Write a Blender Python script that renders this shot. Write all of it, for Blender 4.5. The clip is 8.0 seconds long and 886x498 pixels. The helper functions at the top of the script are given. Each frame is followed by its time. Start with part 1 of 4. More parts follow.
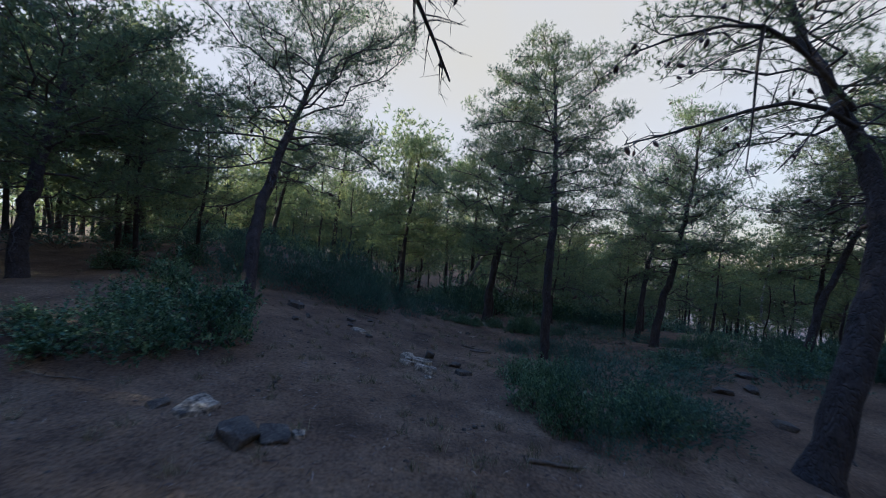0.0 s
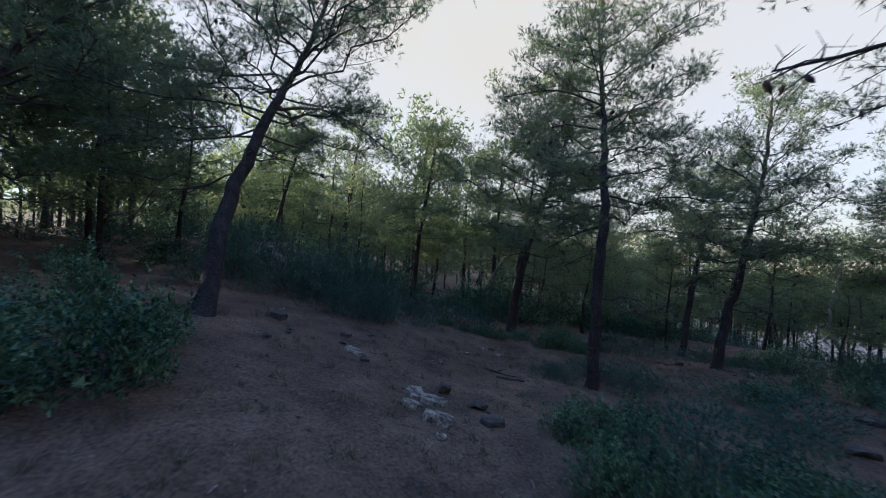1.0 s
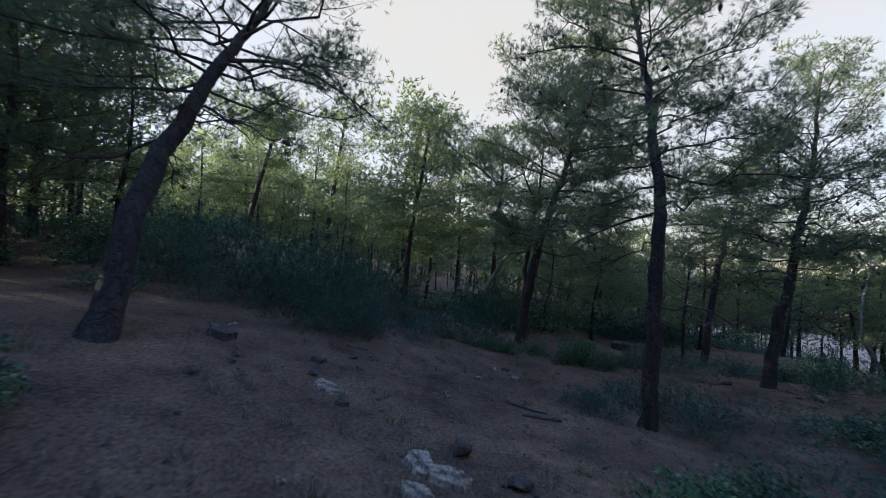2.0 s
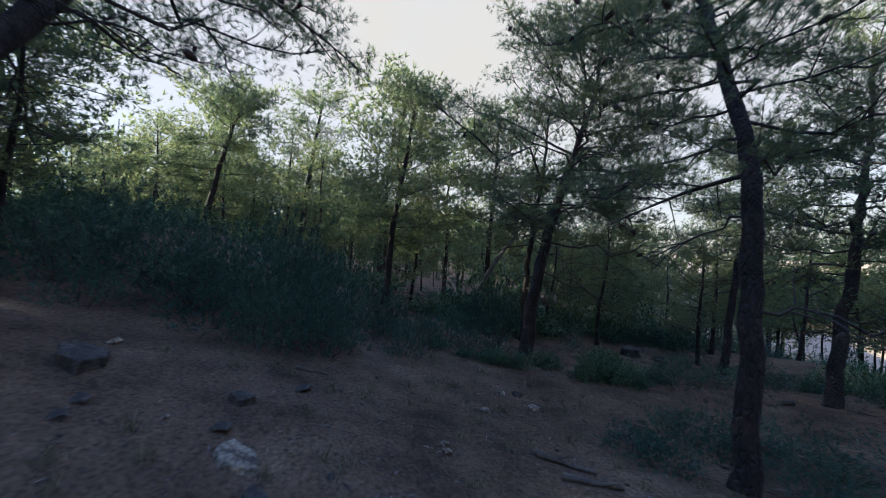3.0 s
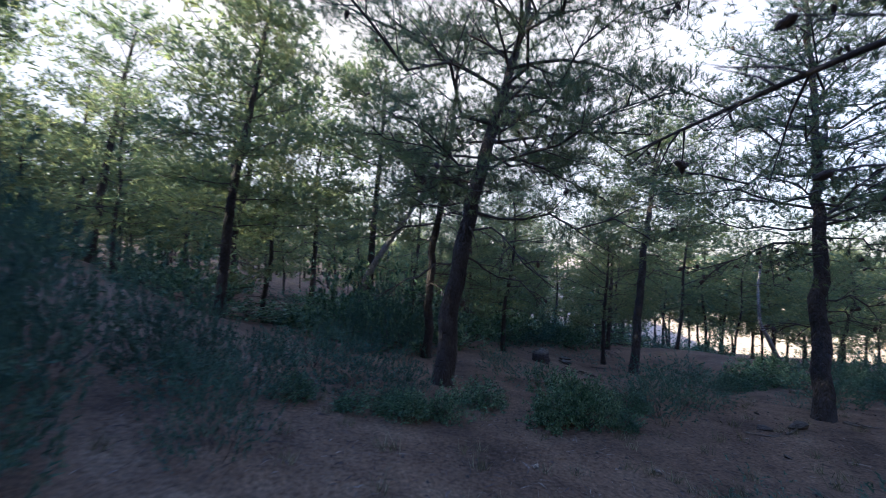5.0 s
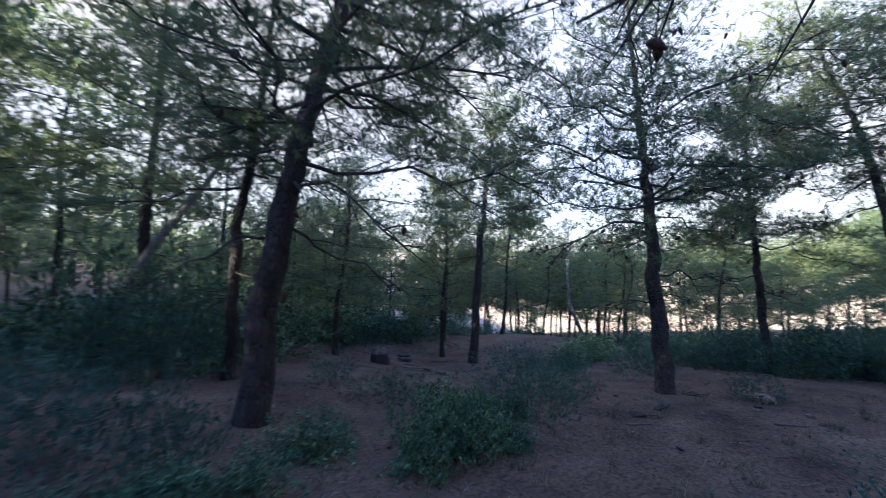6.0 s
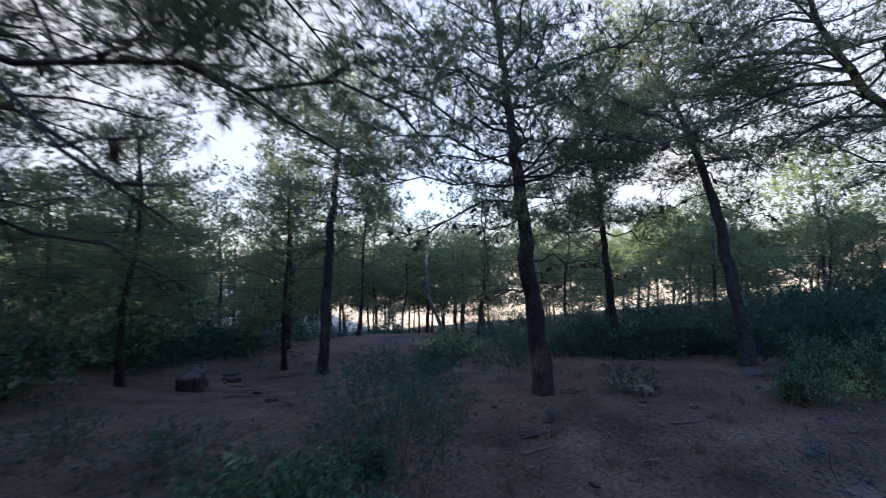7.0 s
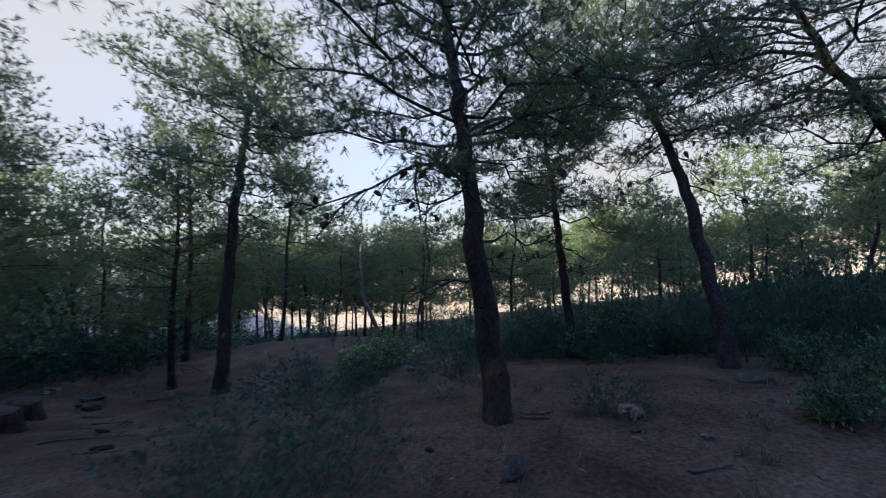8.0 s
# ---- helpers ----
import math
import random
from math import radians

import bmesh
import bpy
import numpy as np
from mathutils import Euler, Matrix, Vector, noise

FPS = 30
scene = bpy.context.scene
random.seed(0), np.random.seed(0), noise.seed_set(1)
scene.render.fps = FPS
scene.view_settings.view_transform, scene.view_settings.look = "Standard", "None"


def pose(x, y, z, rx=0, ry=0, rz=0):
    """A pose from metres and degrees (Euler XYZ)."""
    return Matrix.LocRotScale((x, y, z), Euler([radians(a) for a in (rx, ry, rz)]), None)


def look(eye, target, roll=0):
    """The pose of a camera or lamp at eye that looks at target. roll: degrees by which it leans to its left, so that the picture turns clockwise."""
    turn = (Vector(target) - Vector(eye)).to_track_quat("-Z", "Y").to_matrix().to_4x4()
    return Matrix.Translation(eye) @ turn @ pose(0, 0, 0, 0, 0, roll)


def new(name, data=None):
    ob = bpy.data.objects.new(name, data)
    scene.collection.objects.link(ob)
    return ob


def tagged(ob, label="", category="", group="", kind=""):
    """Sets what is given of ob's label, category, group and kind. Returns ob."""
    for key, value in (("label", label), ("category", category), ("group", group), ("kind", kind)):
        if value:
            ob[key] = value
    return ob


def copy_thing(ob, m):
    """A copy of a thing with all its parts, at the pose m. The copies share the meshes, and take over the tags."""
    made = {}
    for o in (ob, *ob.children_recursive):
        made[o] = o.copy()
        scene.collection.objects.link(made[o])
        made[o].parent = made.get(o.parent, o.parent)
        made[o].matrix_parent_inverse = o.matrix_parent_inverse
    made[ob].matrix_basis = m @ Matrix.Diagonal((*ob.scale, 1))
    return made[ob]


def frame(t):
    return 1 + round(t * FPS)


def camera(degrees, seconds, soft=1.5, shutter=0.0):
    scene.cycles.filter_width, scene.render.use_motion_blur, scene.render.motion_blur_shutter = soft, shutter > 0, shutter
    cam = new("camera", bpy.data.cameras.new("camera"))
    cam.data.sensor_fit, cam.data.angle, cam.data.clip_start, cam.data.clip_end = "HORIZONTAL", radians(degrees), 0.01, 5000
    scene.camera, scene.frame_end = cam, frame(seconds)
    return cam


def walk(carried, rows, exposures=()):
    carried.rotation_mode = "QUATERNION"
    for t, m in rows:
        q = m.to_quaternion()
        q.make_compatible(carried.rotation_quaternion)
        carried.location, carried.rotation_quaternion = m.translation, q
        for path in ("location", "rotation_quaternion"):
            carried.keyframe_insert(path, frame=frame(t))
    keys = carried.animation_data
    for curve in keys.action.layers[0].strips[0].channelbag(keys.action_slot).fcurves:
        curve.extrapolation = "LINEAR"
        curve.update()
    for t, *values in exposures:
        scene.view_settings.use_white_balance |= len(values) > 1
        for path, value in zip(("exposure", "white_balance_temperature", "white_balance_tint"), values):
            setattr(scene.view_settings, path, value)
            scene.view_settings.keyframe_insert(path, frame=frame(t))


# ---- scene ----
# camera and its walk
cam = camera(93.7, 8.0, soft=1.0, shutter=0.4)
PATH = [
    (0.0, pose(0.000, 0.000, 1.600, 90.07, -0.26, -0.00)),
    (0.5, pose(0.048, 0.910, 1.570, 90.16, -0.64, 0.71)),
    (1.0, pose(-0.053, 1.789, 1.555, 90.03, -0.89, 2.31)),
    (1.5, pose(-0.201, 2.658, 1.500, 90.11, -0.96, 0.87)),
    (1.7, pose(-0.290, 2.979, 1.496, 90.12, -0.85, 0.83)),
    (2.8, pose(-0.417, 4.832, 1.312, 90.22, -0.96, -1.15)),
    (3.0, pose(-0.453, 5.170, 1.272, 90.34, -0.76, -1.57)),
    (3.5, pose(-0.495, 5.926, 1.216, 90.32, -0.62, -5.06)),
    (4.0, pose(-0.466, 6.736, 1.122, 90.30, -0.59, -10.73)),
    (4.2, pose(-0.457, 7.026, 1.077, 90.59, -0.63, -13.04)),
    (5.3, pose(-0.208, 8.602, 0.884, 90.45, -0.18, -24.99)),
    (5.5, pose(-0.099, 8.918, 0.824, 90.35, -0.03, -31.02)),
    (6.0, pose(0.227, 9.545, 0.706, 90.28, 0.04, -42.81)),
    (6.5, pose(0.694, 10.026, 0.620, 90.12, 0.37, -53.21)),
    (7.0, pose(1.292, 10.331, 0.541, 89.78, 0.66, -62.32)),
    (7.5, pose(1.961, 10.588, 0.402, 89.63, 0.37, -66.15)),
    (8.0, pose(2.553, 10.752, 0.324, 89.64, 0.61, -70.10)),
]
walk(cam, PATH, exposures=((0.0, 2.12, 4100, 7), (1.5, 2.32, 4150, 7), (3.2, 2.28, 4150, 7), (4.2, 2.36, 4170, 8), (5.4, 3.02, 4040, 13), (6.6, 2.78, 3980, 12), (8.0, 2.18, 4060, 9)))

# ---- sky, sun and exposure ----
SUN_EL, SUN_AZ = radians(15.0), radians(-80.0)      # azimuth from +y towards +x
world = bpy.data.worlds.new("sky")
scene.world = world
world.use_nodes = True
wn = world.node_tree.nodes
sky = wn.new("ShaderNodeTexSky")
sky.sky_type, sky.sun_disc = "NISHITA", False
sky.sun_elevation, sky.sun_rotation = SUN_EL, SUN_AZ
sky.air_density, sky.dust_density, sky.ozone_density = 1.0, 2.0, 3.0
wn["Background"].inputs["Strength"].default_value = 0.15
# a thin bright veil of evening haze, thick near the horizon and thin overhead
co = wn.new("ShaderNodeTexCoord")
split = wn.new("ShaderNodeSeparateXYZ")
veil = wn.new("ShaderNodeTexNoise")
veil.inputs["Scale"].default_value, veil.inputs["Detail"].default_value = 1.6, 5
thick = wn.new("ShaderNodeMapRange")
thick.interpolation_type = "SMOOTHSTEP"
thick.inputs["From Min"].default_value, thick.inputs["From Max"].default_value = 0.5, 0.82
thick.inputs["To Min"].default_value, thick.inputs["To Max"].default_value = 0.92, 0.1
puffs = wn.new("ShaderNodeMath")
puffs.operation = "MULTIPLY_ADD"
puffs.inputs[1].default_value, puffs.inputs[2].default_value = 0.24, -0.12
total = wn.new("ShaderNodeMath")
total.operation, total.use_clamp = "ADD", True
veil_mix = wn.new("ShaderNodeMix")
veil_mix.data_type = "RGBA"
veil_mix.inputs["B"].default_value = (1.50, 1.01, 0.51, 1)
links = world.node_tree.links
links.new(co.outputs["Generated"], split.inputs[0])
links.new(split.outputs["Z"], thick.inputs["Value"])
links.new(veil.outputs["Fac"], puffs.inputs[0])
links.new(puffs.outputs[0], total.inputs[0])
links.new(thick.outputs[0], total.inputs[1])
links.new(total.outputs[0], veil_mix.inputs["Factor"])
links.new(sky.outputs[0], veil_mix.inputs["A"])
links.new(veil_mix.outputs["Result"], wn["Background"].inputs["Color"])

sun_data = bpy.data.lights.new("sun", "SUN")
sun_data.energy, sun_data.angle, sun_data.color = 5.0, radians(0.5), (1.0, 0.71, 0.30)
sun = new("sun", sun_data)
sun_dir = Vector((math.sin(SUN_AZ) * math.cos(SUN_EL), math.cos(SUN_AZ) * math.cos(SUN_EL), math.sin(SUN_EL)))
sun.matrix_world = look((0, 0, 40), Vector((0, 0, 40)) - sun_dir)


# ---- materials ----
def material(name, ramp, scale=6.0, rough=0.9, bump=0.3, bump_scale=40.0, detail=6.0, stretch=(1, 1, 1), island=0.0,
             glow_through=0.0, fine=None, dist=0.01, spec=0.3):
    """Noise-coloured surface: ramp is a list of (position, colour)."""
    mat = bpy.data.materials.new(name)
    mat.use_nodes = True
    nt, nd = mat.node_tree, mat.node_tree.nodes
    bsdf = nd["Principled BSDF"]
    bsdf.inputs["Roughness"].default_value = rough
    bsdf.inputs["Specular IOR Level"].default_value = spec
    co = nd.new("ShaderNodeTexCoord")
    mp = nd.new("ShaderNodeMapping")
    mp.inputs["Scale"].default_value = stretch
    nt.links.new(co.outputs["Object"], mp.inputs["Vector"])
    n1 = nd.new("ShaderNodeTexNoise")
    n1.inputs["Scale"].default_value, n1.inputs["Detail"].default_value = scale, detail
    n1.inputs["Roughness"].default_value = 0.65
    nt.links.new(mp.outputs[0], n1.inputs["Vector"])
    fac = n1.outputs["Fac"]
    if island:
        geo = nd.new("ShaderNodeNewGeometry")
        info = nd.new("ShaderNodeObjectInfo")
        mix = nd.new("ShaderNodeMath")
        mix.operation = "MULTIPLY_ADD"
        nt.links.new(geo.outputs["Random Per Island"], mix.inputs[0])
        mix.inputs[1].default_value = island
        sub = nd.new("ShaderNodeMath")
        sub.operation = "SUBTRACT"
        nt.links.new(fac, sub.inputs[0])
        sub.inputs[1].default_value = island * 0.5
        nt.links.new(sub.outputs[0], mix.inputs[2])
        add = nd.new("ShaderNodeMath")
        add.operation = "MULTIPLY_ADD"
        nt.links.new(info.outputs["Random"], add.inputs[0])
        add.inputs[1].default_value = 0.16
        shift = nd.new("ShaderNodeMath")
        shift.operation = "SUBTRACT"
        shift.inputs[1].default_value = 0.08
        nt.links.new(mix.outputs[0], add.inputs[2])
        nt.links.new(add.outputs[0], shift.inputs[0])
        fac = shift.outputs[0]
    cr = nd.new("ShaderNodeValToRGB")
    els = cr.color_ramp.elements
    while len(els) < len(ramp):
        els.new(0.5)
    for e, (p, c) in zip(els, ramp):
        e.position, e.color = p, (*c, 1)
    nt.links.new(fac, cr.inputs[0])
    colour = cr.outputs[0]
    if fine:
        n2 = nd.new("ShaderNodeTexNoise")
        n2.inputs["Scale"].default_value, n2.inputs["Detail"].default_value = fine, 3
        nt.links.new(mp.outputs[0], n2.inputs["Vector"])
        r2 = nd.new("ShaderNodeMapRange")
        r2.inputs["From Min"].default_value, r2.inputs["From Max"].default_value = 0.3, 0.7
        r2.inputs["To Min"].default_value, r2.inputs["To Max"].default_value = 0.55, 1.35
        nt.links.new(n2.outputs["Fac"], r2.inputs["Value"])
        mul = nd.new("ShaderNodeVectorMath")
        mul.operation = "SCALE"
        nt.links.new(colour, mul.inputs[0])
        nt.links.new(r2.outputs[0], mul.inputs["Scale"])
        colour = mul.outputs[0]
    nt.links.new(colour, bsdf.inputs["Base Color"])
    if bump:
        nb = nd.new("ShaderNodeTexNoise")
        nb.inputs["Scale"].default_value, nb.inputs["Detail"].default_value = bump_scale, 5
        nt.links.new(mp.outputs[0], nb.inputs["Vector"])
        bp = nd.new("ShaderNodeBump")
        bp.inputs["Strength"].default_value, bp.inputs["Distance"].default_value = bump, dist
        nt.links.new(nb.outputs["Fac"], bp.inputs["Height"])
        nt.links.new(bp.outputs[0], bsdf.inputs["Normal"])
    if glow_through:
        tr = nd.new("ShaderNodeBsdfTranslucent")
        nt.links.new(colour, tr.inputs["Color"])
        ms = nd.new("ShaderNodeMixShader")
        ms.inputs[0].default_value = glow_through
        nt.links.new(bsdf.outputs[0], ms.inputs[1])
        nt.links.new(tr.outputs[0], ms.inputs[2])
        nt.links.new(ms.outputs[0], nd["Material Output"].inputs["Surface"])
    return mat


def bark_material(name, dark, light, plate=14.0):
    """Plated, fissured bark: stretched cells with deep cracks."""
    mat = material(name, [(0.3, dark), (0.7, light)], 9, 0.95, 0, fine=60, stretch=(1, 1, 0.45))
    nt, nd = mat.node_tree, mat.node_tree.nodes
    co = nd.new("ShaderNodeTexCoord")
    mp = nd.new("ShaderNodeMapping")
    mp.inputs["Scale"].default_value = (1, 1, 0.35)
    nt.links.new(co.outputs["Object"], mp.inputs["Vector"])
    vo = nd.new("ShaderNodeTexVoronoi")
    vo.feature = "DISTANCE_TO_EDGE"
    vo.inputs["Scale"].default_value = plate
    warp = nd.new("ShaderNodeTexNoise")
    warp.inputs["Scale"].default_value = 7
    nt.links.new(mp.outputs[0], warp.inputs["Vector"])
    mixv = nd.new("ShaderNodeVectorMath")
    mixv.operation = "MULTIPLY_ADD"
    mixv.inputs[1].default_value = (0.30, 0.30, 0.30)
    nt.links.new(warp.outputs["Color"], mixv.inputs[0])
    nt.links.new(mp.outputs[0], mixv.inputs[2])
    nt.links.new(mixv.outputs[0], vo.inputs["Vector"])
    rg = nd.new("ShaderNodeMapRange")
    rg.inputs["From Max"].default_value = 0.16
    nt.links.new(vo.outputs["Distance"], rg.inputs["Value"])
    bp = nd.new("ShaderNodeBump")
    bp.inputs["Strength"].default_value, bp.inputs["Distance"].default_value = 0.7, 0.03
    nt.links.new(rg.outputs[0], bp.inputs["Height"])
    nt.links.new(bp.outputs[0], nd["Principled BSDF"].inputs["Normal"])
    return mat


BARK = bark_material("pine_bark", (0.017, 0.014, 0.013), (0.060, 0.047, 0.041))
PALE_BARK = bark_material("pale_bark", (0.10, 0.09, 0.08), (0.24, 0.215, 0.19))
TWIG = material("twig_bark", [(0.3, (0.03, 0.025, 0.022)), (0.7, (0.085, 0.068, 0.058))], 14, 0.95, 0.4, 60)
NEEDLE = material("pine_needles", [(0.25, (0.066, 0.094, 0.050)), (0.5, (0.152, 0.182, 0.080)), (0.75, (0.27, 0.268, 0.09))], 1.1, 0.55,
                  0, island=0.28, glow_through=0.58, spec=0.25)
MASTIC = material("mastic_leaves", [(0.25, (0.022, 0.052, 0.025)), (0.5, (0.076, 0.130, 0.056)), (0.78, (0.23, 0.285, 0.13))], 3.0, 0.5,
                  0, island=0.5, glow_through=0.2, spec=0.3)
HEATH = material("heath_leaves", [(0.25, (0.033, 0.062, 0.044)), (0.55, (0.070, 0.116, 0.076)), (0.82, (0.135, 0.185, 0.115))], 2.0, 0.75,
                 0, island=0.4, glow_through=0.25)
CONE = material("pine_cone", [(0.3, (0.03, 0.022, 0.018)), (0.7, (0.09, 0.06, 0.045))], 40, 0.85, 0.6, 120)
STONE = material("limestone", [(0.38, (0.045, 0.035, 0.025)), (0.48, (0.18, 0.137, 0.092)), (0.68, (0.40, 0.315, 0.215))], 9, 0.92, 0.9, 24, fine=40, dist=0.03)
DARK_STONE = material("weathered_stone", [(0.3, (0.030, 0.025, 0.020)), (0.6, (0.080, 0.064, 0.048)), (0.8, (0.20, 0.165, 0.125))], 8, 0.95, 0.7, 30, fine=60)
DEADWOOD = material("grey_dead_wood", [(0.3, (0.05, 0.038, 0.028)), (0.7, (0.17, 0.135, 0.098))], 10, 0.9, 0.5, 40, stretch=(1, 1, 1))
LITTER = material("dry_pine_litter", [(0.25, (0.04, 0.028, 0.022)), (0.6, (0.10, 0.072, 0.055)), (0.92, (0.26, 0.21, 0.16))], 30, 0.9, 0, island=0.7)
GRASS = material("dry_grass", [(0.25, (0.06, 0.065, 0.03)), (0.6, (0.17, 0.15, 0.08)), (0.85, (0.36, 0.30, 0.18))], 6, 0.85, 0, island=0.6, glow_through=0.2)


def ground_material():
    """Reddish soil with needle litter near by; pale open fields on the far slope."""
    mat = material("forest_soil", [(0.30, (0.050, 0.034, 0.022)), (0.45, (0.100, 0.065, 0.039)), (0.6, (0.147, 0.097, 0.057)), (0.76, (0.208, 0.149, 0.092))],
                   1.3, 0.97, 0.8, 26, detail=11, fine=34, dist=0.03, spec=0.1)
    nt, nd = mat.node_tree, mat.node_tree.nodes
    bsdf = nd["Principled BSDF"]
    near = bsdf.inputs["Base Color"].links[0].from_socket
    geo = nd.new("ShaderNodeNewGeometry")
    cells = nd.new("ShaderNodeTexVoronoi")
    cells.inputs["Scale"].default_value = 0.02
    nt.links.new(geo.outputs["Position"], cells.inputs["Vector"])
    fields = nd.new("ShaderNodeValToRGB")
    fields.color_ramp.elements[0].color = (0.27, 0.20, 0.13, 1)
    fields.color_ramp.elements[1].color = (0.46, 0.36, 0.25, 1)
    nt.links.new(cells.outputs["Color"], fields.inputs[0])
    off = nd.new("ShaderNodeSeparateXYZ")
    nt.links.new(geo.outputs["Position"], off.inputs[0])
    rg = nd.new("ShaderNodeMapRange")
    rg.inputs["From Min"].default_value, rg.inputs["From Max"].default_value = 60, 80
    nt.links.new(off.outputs["X"], rg.inputs["Value"])
    mix = nd.new("ShaderNodeMix")
    mix.data_type = "RGBA"
    nt.links.new(rg.outputs[0], mix.inputs["Factor"])
    # the upper part of the far slope is wooded again
    woods = nd.new("ShaderNodeTexNoise")
    woods.inputs["Scale"].default_value, woods.inputs["Detail"].default_value = 0.12, 8
    nt.links.new(geo.outputs["Position"], woods.inputs["Vector"])
    green = nd.new("ShaderNodeValToRGB")
    green.color_ramp.elements[0].position, green.color_ramp.elements[0].color = 0.35, (0.035, 0.05, 0.025, 1)
    green.color_ramp.elements[1].position, green.color_ramp.elements[1].color = 0.7, (0.12, 0.14, 0.06, 1)
    nt.links.new(woods.outputs["Fac"], green.inputs[0])
    edge = nd.new("ShaderNodeMapRange")
    edge.inputs["From Min"].default_value, edge.inputs["From Max"].default_value = 240, 290
    nt.links.new(off.outputs["X"], edge.inputs["Value"])
    slope = nd.new("ShaderNodeMix")
    slope.data_type = "RGBA"
    nt.links.new(edge.outputs[0], slope.inputs["Factor"])
    nt.links.new(fields.outputs[0], slope.inputs["A"])
    nt.links.new(green.outputs[0], slope.inputs["B"])
    nt.links.new(near, mix.inputs["A"])
    nt.links.new(slope.outputs["Result"], mix.inputs["B"])
    nt.links.new(mix.outputs["Result"], bsdf.inputs["Base Color"])
    return mat


SOIL = ground_material()

# ---- the lie of the land ----
RELIEF = np.array([[-2.62, -0.91, -0.04, -0.23, -1.44, -0.07, 0.61], [-0.18, 0.8, -0.57, 0.23, 0.02, 0.17, 0.69], [-0.56, -0.26, -0.05, -0.4, 0.3, 0.09, -0.29], [0.09, 0.79, -0.28, 0.18, 0.04, 0.06, -0.16], [0.34, 0.4, -0.33, 0.23, -0.68, 0.6, 0.19], [1.01, -0.12, -0.18, 0.29, 0.07, 0.13, -0.11]])
RELIEF_X, RELIEF_Y, RELIEF_S = np.arange(-9, 16, 4.0), np.arange(1, 22, 4.0), 2.9


def smooth(a, b, v):
    u = np.clip((v - a) / (b - a), 0, 1)
    return u * u * (3 - 2 * u)


def land(x, y):
    """Height of the ground: a hillside that falls towards +x and +y, then a valley and a far slope."""
    x, y = np.asarray(x, float), np.asarray(y, float)
    z = 0.945 + (-0.181) * 30 * np.tanh(x / 30) + (-0.098) * 30 * np.tanh(y / 30)
    for j, cy in enumerate(RELIEF_Y):
        for i, cx in enumerate(RELIEF_X):
            z = z + RELIEF[j, i] * np.exp(-((x - cx) ** 2 + (y - cy) ** 2) / (2 * RELIEF_S ** 2))
    r = np.hypot(x - 3, y - 10) + 1e-6
    toward = ((x - 3) * 0.985 + (y - 10) * 0.17) / r
    side = smooth(0.45, 0.8, toward)
    z = z - 0.07 * np.clip(y - 11, -40, 40) * smooth(14, 36, x)
    z = z - side * 32 * smooth(40, 85, r) + side * 40 * smooth(95, 330, r) + (1 - side) * 18 * smooth(60, 300, r)
    z = z + 0.025 * np.sin(x * 2.3 + 1.1 * np.sin(y * 1.7)) * np.sin(y * 2.1 + 0.7) + 0.012 * np.sin(x * 6.1 + y * 2.2) * np.sin(y * 5.3 - x)
    return z


def at(x, y, sink=0.0):
    return Vector((x, y, float(land(x, y)) - sink))


# ---- mesh helpers ----
def mesh_of(name, verts, tris=None, quads=None, mat=None, soft=False):
    me = bpy.data.meshes.new(name)
    verts = np.asarray(verts, np.float32).reshape(-1, 3)
    groups = [np.asarray(g, np.int32) for g in (tris, quads) if g is not None and len(g)]
    loops = np.concatenate([g.ravel() for g in groups])
    sizes = np.concatenate([np.full(len(g), g.shape[1], np.int32) for g in groups])
    starts = np.concatenate([[0], np.cumsum(sizes)[:-1]]).astype(np.int32)
    me.vertices.add(len(verts))
    me.vertices.foreach_set("co", verts.ravel())
    me.loops.add(len(loops))
    me.loops.foreach_set("vertex_index", loops)
    me.polygons.add(len(sizes))
    me.polygons.foreach_set("loop_start", starts)
    if soft:
        me.polygons.foreach_set("use_smooth", np.ones(len(sizes), bool))
    me.update(calc_edges=True)
    if mat:
        me.materials.append(mat)
    return me


def part(name, mesh, parent, label=""):
    ob = new(name, mesh)
    ob.parent = parent
    return tagged(ob, label)


def unit(v):
    v = np.asarray(v, float)
    return v / (np.linalg.norm(v, axis=-1, keepdims=True) + 1e-9)


def glide(way, n):
    """n points on a smooth curve through the given points."""
    p = np.asarray(way, float)
    p = np.vstack([2 * p[0] - p[1], p, 2 * p[-1] - p[-2]])
    out = []
    for u in np.linspace(0, len(p) - 3 - 1e-6, n):
        i, f = int(u), u - int(u)
        a, b, c, d = p[i:i + 4]
        out.append(0.5 * (2 * b + (c - a) * f + (2 * a - 5 * b + 4 * c - d) * f * f + (3 * b - a - 3 * c + d) * f ** 3))
    return np.array(out)


